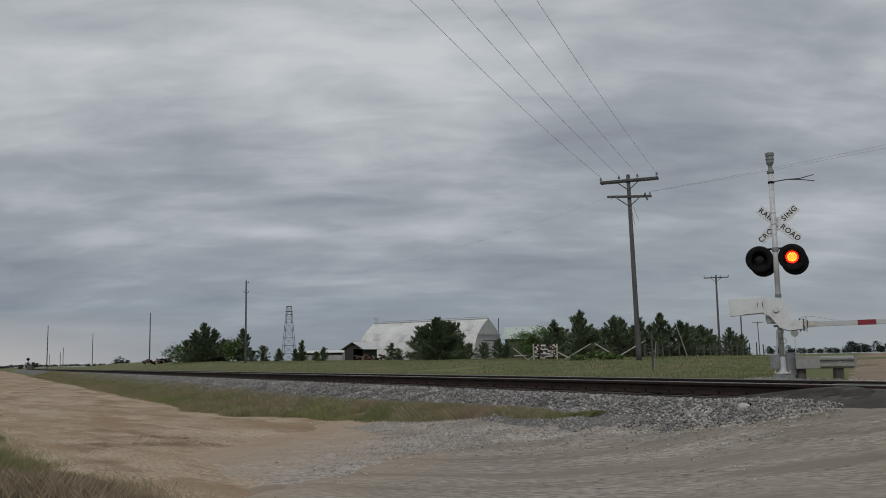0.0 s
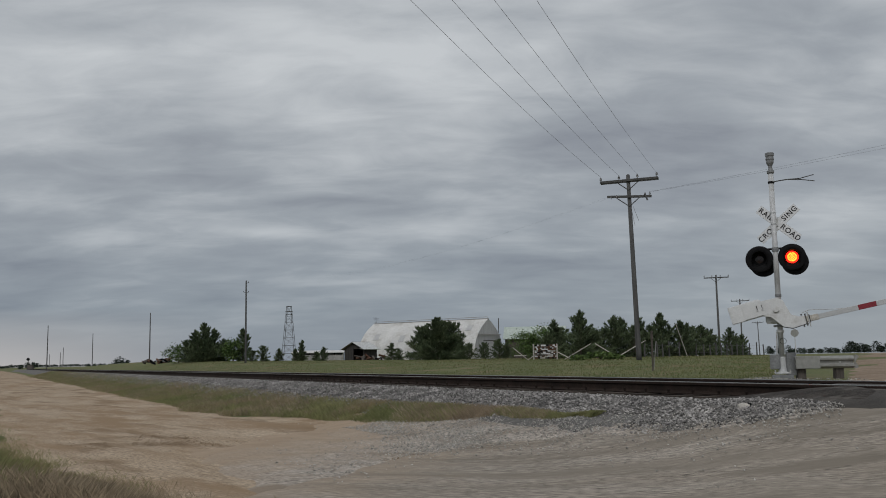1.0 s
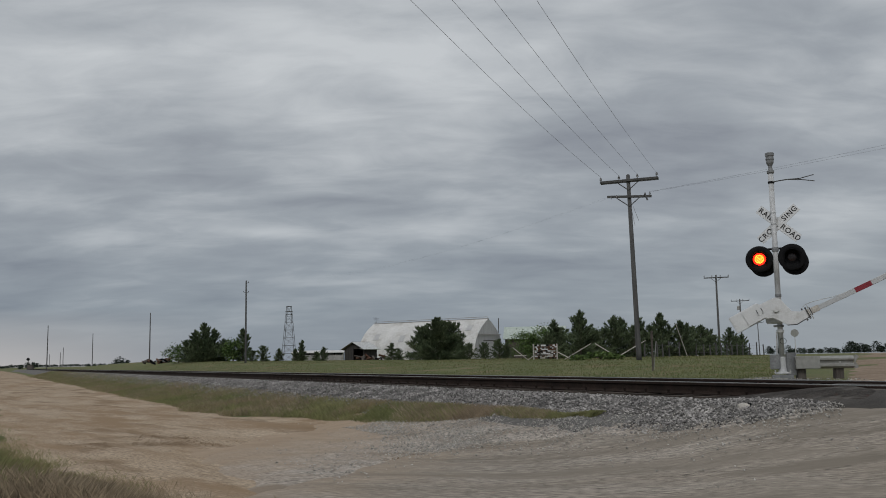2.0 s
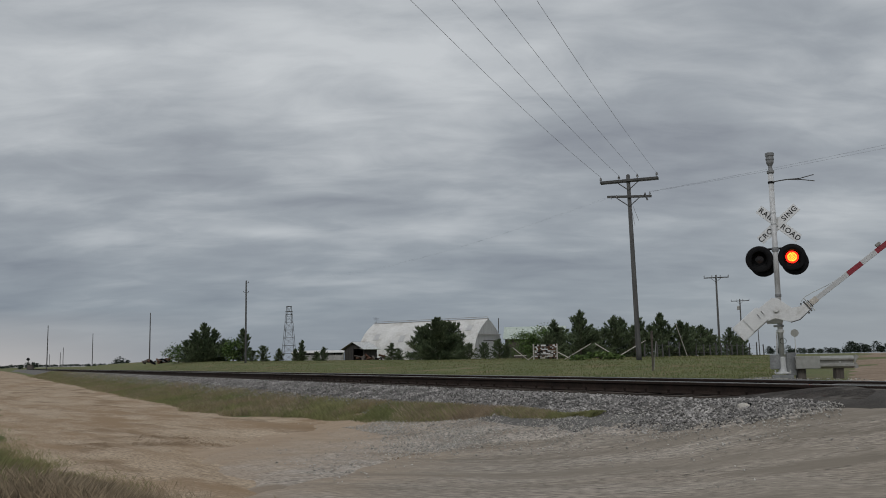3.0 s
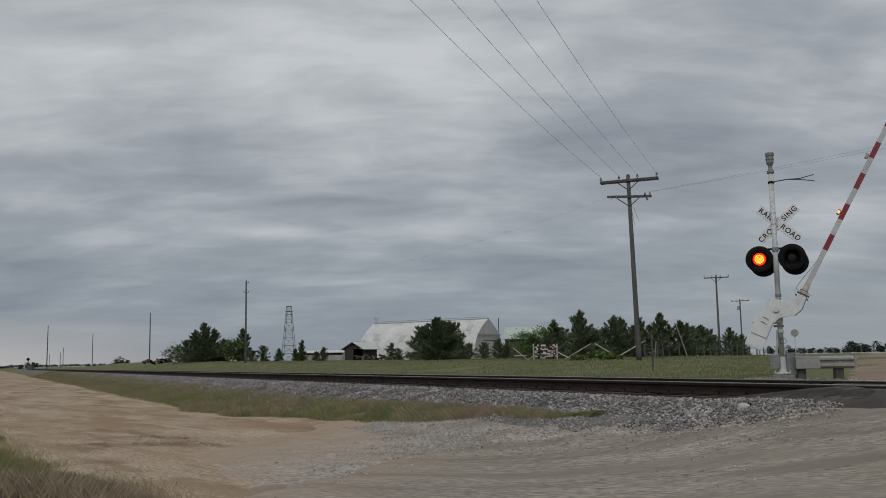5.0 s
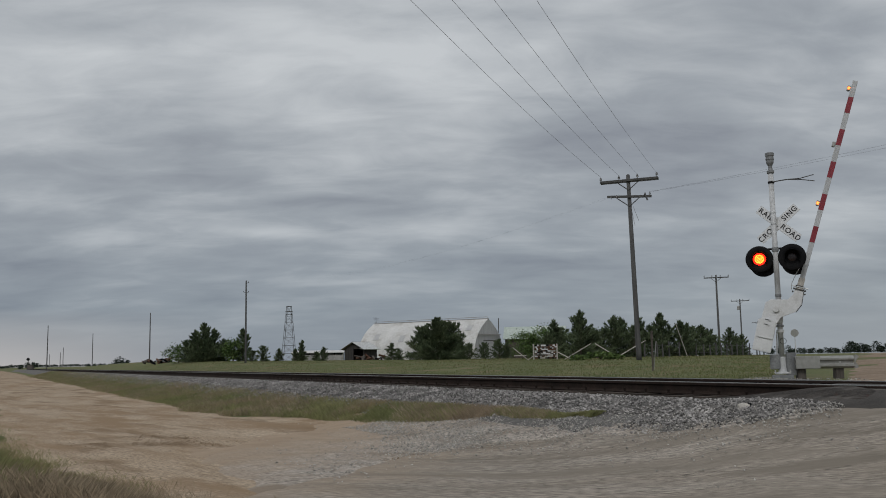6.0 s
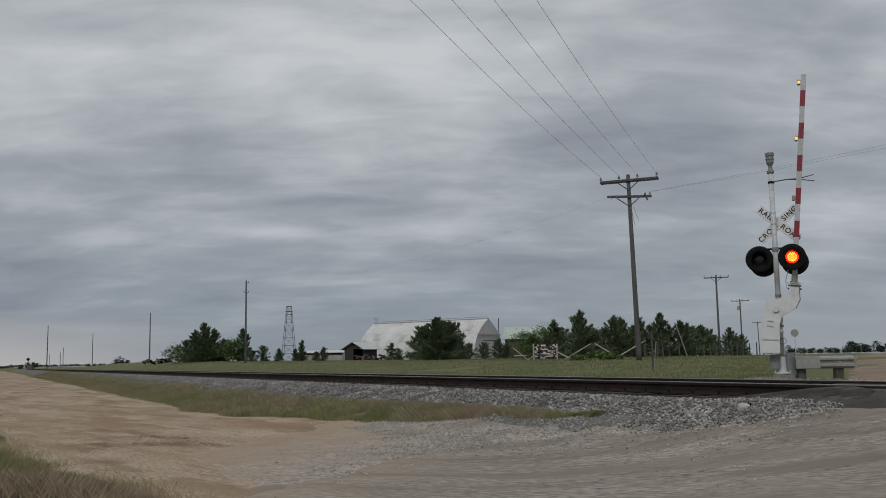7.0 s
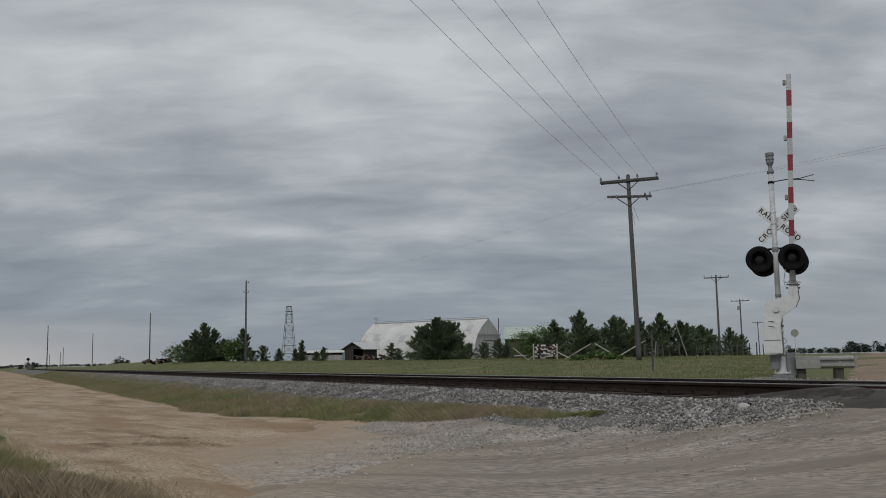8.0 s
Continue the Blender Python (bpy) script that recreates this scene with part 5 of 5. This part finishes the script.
def grow():
    rng = np.random.default_rng(31)
    # verge between the dirt track and the ballast
    for name, mat, cnt, seed, hi, share in (("verge_grass", M_GRASS, 170000, 1, 0.145, 0.6), ("verge_seed_grass", M_DRY, 120000, 2, 0.155, 0.4)):
        s = 10.4 + 130 * rng.uniform(0, 1, cnt) ** 2.2
        lo = verge(s) + np.interp(s, [12.5, 14.5], [0.3, 0.0]) + 0.45 * ragged(s, s * 0, 0.22, 5.1) + 0.3 * ragged(s, s * 0, 1.1, 2.1)
        top = np.interp(s, [10.4, 12, 14, 20, 40, 90], [7.45, 7.55, 7.5, 7.4, 7.7, 8.5])
        f = rng.beta(1.1, 1.3, cnt)
        n = lo + (top - lo) * f
        x, y = from_track(s, n)
        p = ragged(x, y, 0.55, 1.5 if mat is M_GRASS else 7.5) + 0.5 * ragged(x, y, 1.7, 3.5)
        gap = np.where((s > 12.7) & (s < 13.6), 0.12, -0.5 if mat is M_GRASS else -0.08)
        ok = p > gap
        x, y, s, f = x[ok], y[ok], s[ok], f[ok]
        k = len(x)
        hgt = hi * rng.uniform(0.35, 1.15, k) * (0.55 + 0.6 * np.sqrt(np.clip(4 * f * (1 - f), 0, 1))) * np.interp(s, [11, 14], [0.6, 1.0])
        blades(name, x, y, hgt, 0.003 + 0.0055 * (s / 30), mat, "green and straw-coloured verge grass beside the ballast" if mat is M_GRASS else "brown seeding grass on the verge", seed)
    # tall clump by the camera
    for name, mat, cnt, seed, hi in (("corner_grass", M_GRASS, 130000, 3, 0.21), ("corner_seed_grass", M_DRY, 170000, 4, 0.26)):
        s = rng.uniform(4.5, 24, cnt)
        edge = np.interp(s, [4, 8, 11, 16, 24], [2.2, 1.6, 1.05, 0.2, -0.3])
        n = edge - 5.5 * rng.uniform(0, 1, cnt) ** 1.5 + rng.normal(0, 0.25, cnt)
        x, y = from_track(s, n)
        p = ragged(x, y, 0.8, 12.5 if mat is M_GRASS else 2.5)
        ok = (p > -0.35) & ((s + 0.9 * ragged(x, y, 0.9, 4.4) > 9.6) if mat is M_GRASS else (s + 1.6 * ragged(x, y, 0.9, 5.4) < 10.6))
        x, y, n, edge = x[ok], y[ok], n[ok], edge[ok]
        k = len(x)
        hgt = hi * rng.uniform(0.4, 1.2, k) * np.clip(0.35 + (edge - n) * 0.9, 0.35, 1.0)
        blades(name, x, y, hgt, 0.0019, mat, "tall weedy green grass at the track's corner" if mat is M_GRASS else "tall brown seeding grass at the track's corner", seed, 0.9)
    # the field beyond the rails
    for name, mat, cnt, seed, hi in (("field_grass", M_MEADOW, 190000, 5, 0.07), ("field_dry_grass", M_DRY, 40000, 6, 0.08)):
        y = 16 + 104 * rng.uniform(0, 1, cnt) ** 1.5
        x = y * rng.uniform(-0.56, 0.50, cnt)
        n, q = x * NX + y * NY, x * QX + y * QY
        p = ragged(x, y, 0.12, 4.5 if mat is M_MEADOW else 8.5) + 0.6 * ragged(x, y, 0.5, 6.5) + (0.25 * (n < 21) if mat is M_DRY else 0.0)
        ok = (n > 13.6) & (q < 0.2 - 1.2 * (n < 19)) & (p > (-0.6 if mat is M_MEADOW else 0.22))
        x, y = x[ok], y[ok]
        blades(name, x, y, hi * rng.uniform(0.4, 1.2, len(x)), 0.005 + 0.00035 * y, mat, "rough green prairie grass beyond the track" if mat is M_MEADOW else "patches of dry brown grass in the field", seed)


grow()

# ---- crushed stone ----


def stones(name, x, y, size, material, label, seed, lift=0.0):
    rng = np.random.default_rng(seed)
    k = len(x)
    octa = np.array([(1, 0, 0), (0, 1, 0), (-1, 0, 0), (0, -1, 0), (0, 0, 1), (0, 0, -1)], float)
    tri = np.array([(0, 1, 4), (1, 2, 4), (2, 3, 4), (3, 0, 4), (1, 0, 5), (2, 1, 5), (3, 2, 5), (0, 3, 5)])
    v = octa[None] * rng.uniform(0.55, 1.15, (k, 6, 1)) + rng.normal(0, 0.16, (k, 6, 3))
    a, c = rng.uniform(0, math.tau, k), rng.uniform(-0.7, 0.7, k)
    ca, sa, cc, sc = np.cos(a), np.sin(a), np.cos(c), np.sin(c)
    vx, vy, vz = v[..., 0].copy(), v[..., 1].copy(), v[..., 2] * 0.75
    vy, vz = vy * cc[:, None] - vz * sc[:, None], vy * sc[:, None] + vz * cc[:, None]
    vx, vy = vx * ca[:, None] - vy * sa[:, None], vx * sa[:, None] + vy * ca[:, None]
    s = size[:, None] * 0.5
    z = land(x, y) + lift
    out = np.stack([vx * s + x[:, None], vy * s + y[:, None], vz * s + z[:, None] + s * 0.25], 2)
    faces = (tri[None] + (np.arange(k) * 6)[:, None, None]).reshape(-1, 3)
    return tagged(mesh_part(name, out.reshape(-1, 3), faces, material), label, "stones", kind="stuff")


def scatter_stone():
    rng = np.random.default_rng(77)
    s = -4 + 110 * rng.uniform(0, 1, 80000) ** 1.9
    n = 6.7 + 1.82 * rng.uniform(0, 1, 80000)
    x, y = from_track(s, n)
    q = x * QX + y * QY
    ok = (on_gravel(q, n) < 0.05 + 0.08 * rng.normal(size=len(q))) & (q < 0.5 + 0.15 * rng.normal(size=len(q))) & (q < np.interp(n, [7.4, 8.0, 8.6], [0.6, 0.42, -0.8])) & (n > 6.8 + 0.25 * ragged(x, y, 0.8, 2.2)) & ((n > verge(s) + 0.25) | (s < 9.5))
    x, y, s = x[ok], y[ok], s[ok]
    stones("ballast_stones", x, y, rng.uniform(0.024, 0.056, len(x)) * (1 + s * 0.006), M_STONE, "loose grey crushed stone on the ballast shoulder", 78, np.clip(ballast_lift(x, y, x * NX + y * NY), -0.02, 0.03) + 0.008)
    # between and beyond the rails
    s = -4 + 80 * rng.uniform(0, 1, 9000) ** 1.7
    n = rng.uniform(8.7, 12.6, 9000)
    x, y = from_track(s, n)
    ok = (x * QX + y * QY < -0.9) & (np.abs(n - NEAR_RAIL) > 0.1) & (np.abs(n - FAR_RAIL) > 0.1)
    stones("crib_stones", x[ok], y[ok], rng.uniform(0.03, 0.07, ok.sum()), M_STONE, "grey stone between the ties", 79, 0.015)
    # loose gravel spilled on the edge of the road and at the toe of the slope
    s, n = rng.uniform(2, 24, 190000), rng.uniform(3.2, 8.1, 190000)
    x, y = from_track(s, n)
    q = x * QX + y * QY
    into = on_gravel(q, n) + 0.1
    near = np.exp(-np.abs(into) / np.where(into > 0, 0.30, 0.80)) * np.where(q > -6.0, 1.0, 0.3) * (0.15 + 0.85 * smooth(4.4, 6.0, n))
    near = np.maximum(near, 0.7 * (n > 5.7) * (s < 15.5) * (into < 0))
    ok = (n < np.maximum(verge(s) + 0.45, 8.1 * (s < 9.5))) & (q < 0.5) & (rng.uniform(0, 1, len(s)) < near * (0.75 + 0.8 * ragged(x, y, 1.4, 6.2)))
    x, y = x[ok], y[ok]
    stones("spilled_gravel", x, y, 0.010 + 0.026 * rng.uniform(0, 1, len(x)) ** 1.7, M_PALESTONE, "loose pale gravel spilled beside the road", 80, 0.032)
    x, y = rng.uniform(-6, 6, 30000), rng.uniform(6.5, 16, 30000)
    n = x * NX + y * NY
    ok = (n < 7.5) & (n > 1.5) & (rng.uniform(0, 1, 30000) < 0.04 + 0.35 * smooth(0.05, 0.5, ragged(x, y, 0.7, 8.8)))
    stones("road_pebbles", x[ok], y[ok], rng.uniform(0.005, 0.015, ok.sum()), M_GRIT, "small loose pebbles on the dirt", 81, 0.01)
    # clods of damp soil turned up in the dirt track and along the road's broken edge
    xs, ys = [], []
    for s0, n0, s1, n1, cnt, wide in ((17.2, 2.5, 15.6, 3.1, 900, 0.32), (15.9, 1.7, 15.0, 2.5, 700, 0.28), (15.2, 2.4, 14.4, 3.6, 700, 0.28), (10.2, 3.2, 10.4, 3.9, 420, 0.06), (10.4, 3.9, 11.2, 5.2, 420, 0.07)):
        f = rng.uniform(0, 1, cnt)
        a, b = from_track(s0 + (s1 - s0) * f + rng.normal(0, wide, cnt), n0 + (n1 - n0) * f + rng.normal(0, wide, cnt))
        xs.append(a)
        ys.append(b)
    x, y = np.concatenate(xs), np.concatenate(ys)
    stones("soil_clods", x, y, 0.006 + 0.024 * rng.uniform(0, 1, len(x)) ** 2.6, M_CLOD, "dark clods of damp soil on the dirt", 83, 0.008)
    # pale stones about the foot of the signal and beyond the rails
    s, n = rng.uniform(4, 24, 5000), rng.uniform(12.8, 18.0, 5000)
    x, y = from_track(s, n)
    q = x * QX + y * QY
    ok = (q > -2.2 + 0.8 * rng.normal(size=5000)) & (q < 1.6 + 0.5 * rng.normal(size=5000)) & (ragged(x, y, 0.7, 9.3) > 0.0)
    stones("roadside_gravel", x[ok], y[ok], rng.uniform(0.02, 0.055, ok.sum()), M_PALESTONE, "pale loose stones about the signal's foot", 82, 0.0)


scatter_stone()


def big_stones():
    """Larger single stones along the nearer ballast slope."""
    rng = random.Random(12)
    bed = bpy.data.objects["ballast_bed"]
    shapes = []
    for k in range(6):
        bm = bmesh.new()
        bmesh.ops.create_icosphere(bm, subdivisions=1, radius=0.5)
        for v in bm.verts:
            v.co *= rng.uniform(0.65, 1.15)
            v.co.z *= 0.7
        shapes.append(part("stone", bm, M_STONE, bed))
    places = []
    while len(places) < 200:
        s, n = rng.uniform(1.5, 20), rng.uniform(7.0, 8.5)
        x, y = from_track(s, n)
        if x * QX + y * QY < -0.9 and n > verge(s) + 0.2:
            places.append((x, y))
    for i, (x, y) in enumerate(places):
        ob = shapes[i] if i < 6 else new("stone", shapes[i % 6].data)
        ob.parent = bed
        w = rng.uniform(0.05, 0.095)
        ob.matrix_basis = pose(x, y, float(land(x, y)) + 0.03 + w * 0.15, rng.uniform(-30, 30), rng.uniform(-30, 30), rng.uniform(0, 360)) @ Matrix.Diagonal((w, w * rng.uniform(0.7, 1), w, 1))


big_stones()
ties()
fastenings()
motions()
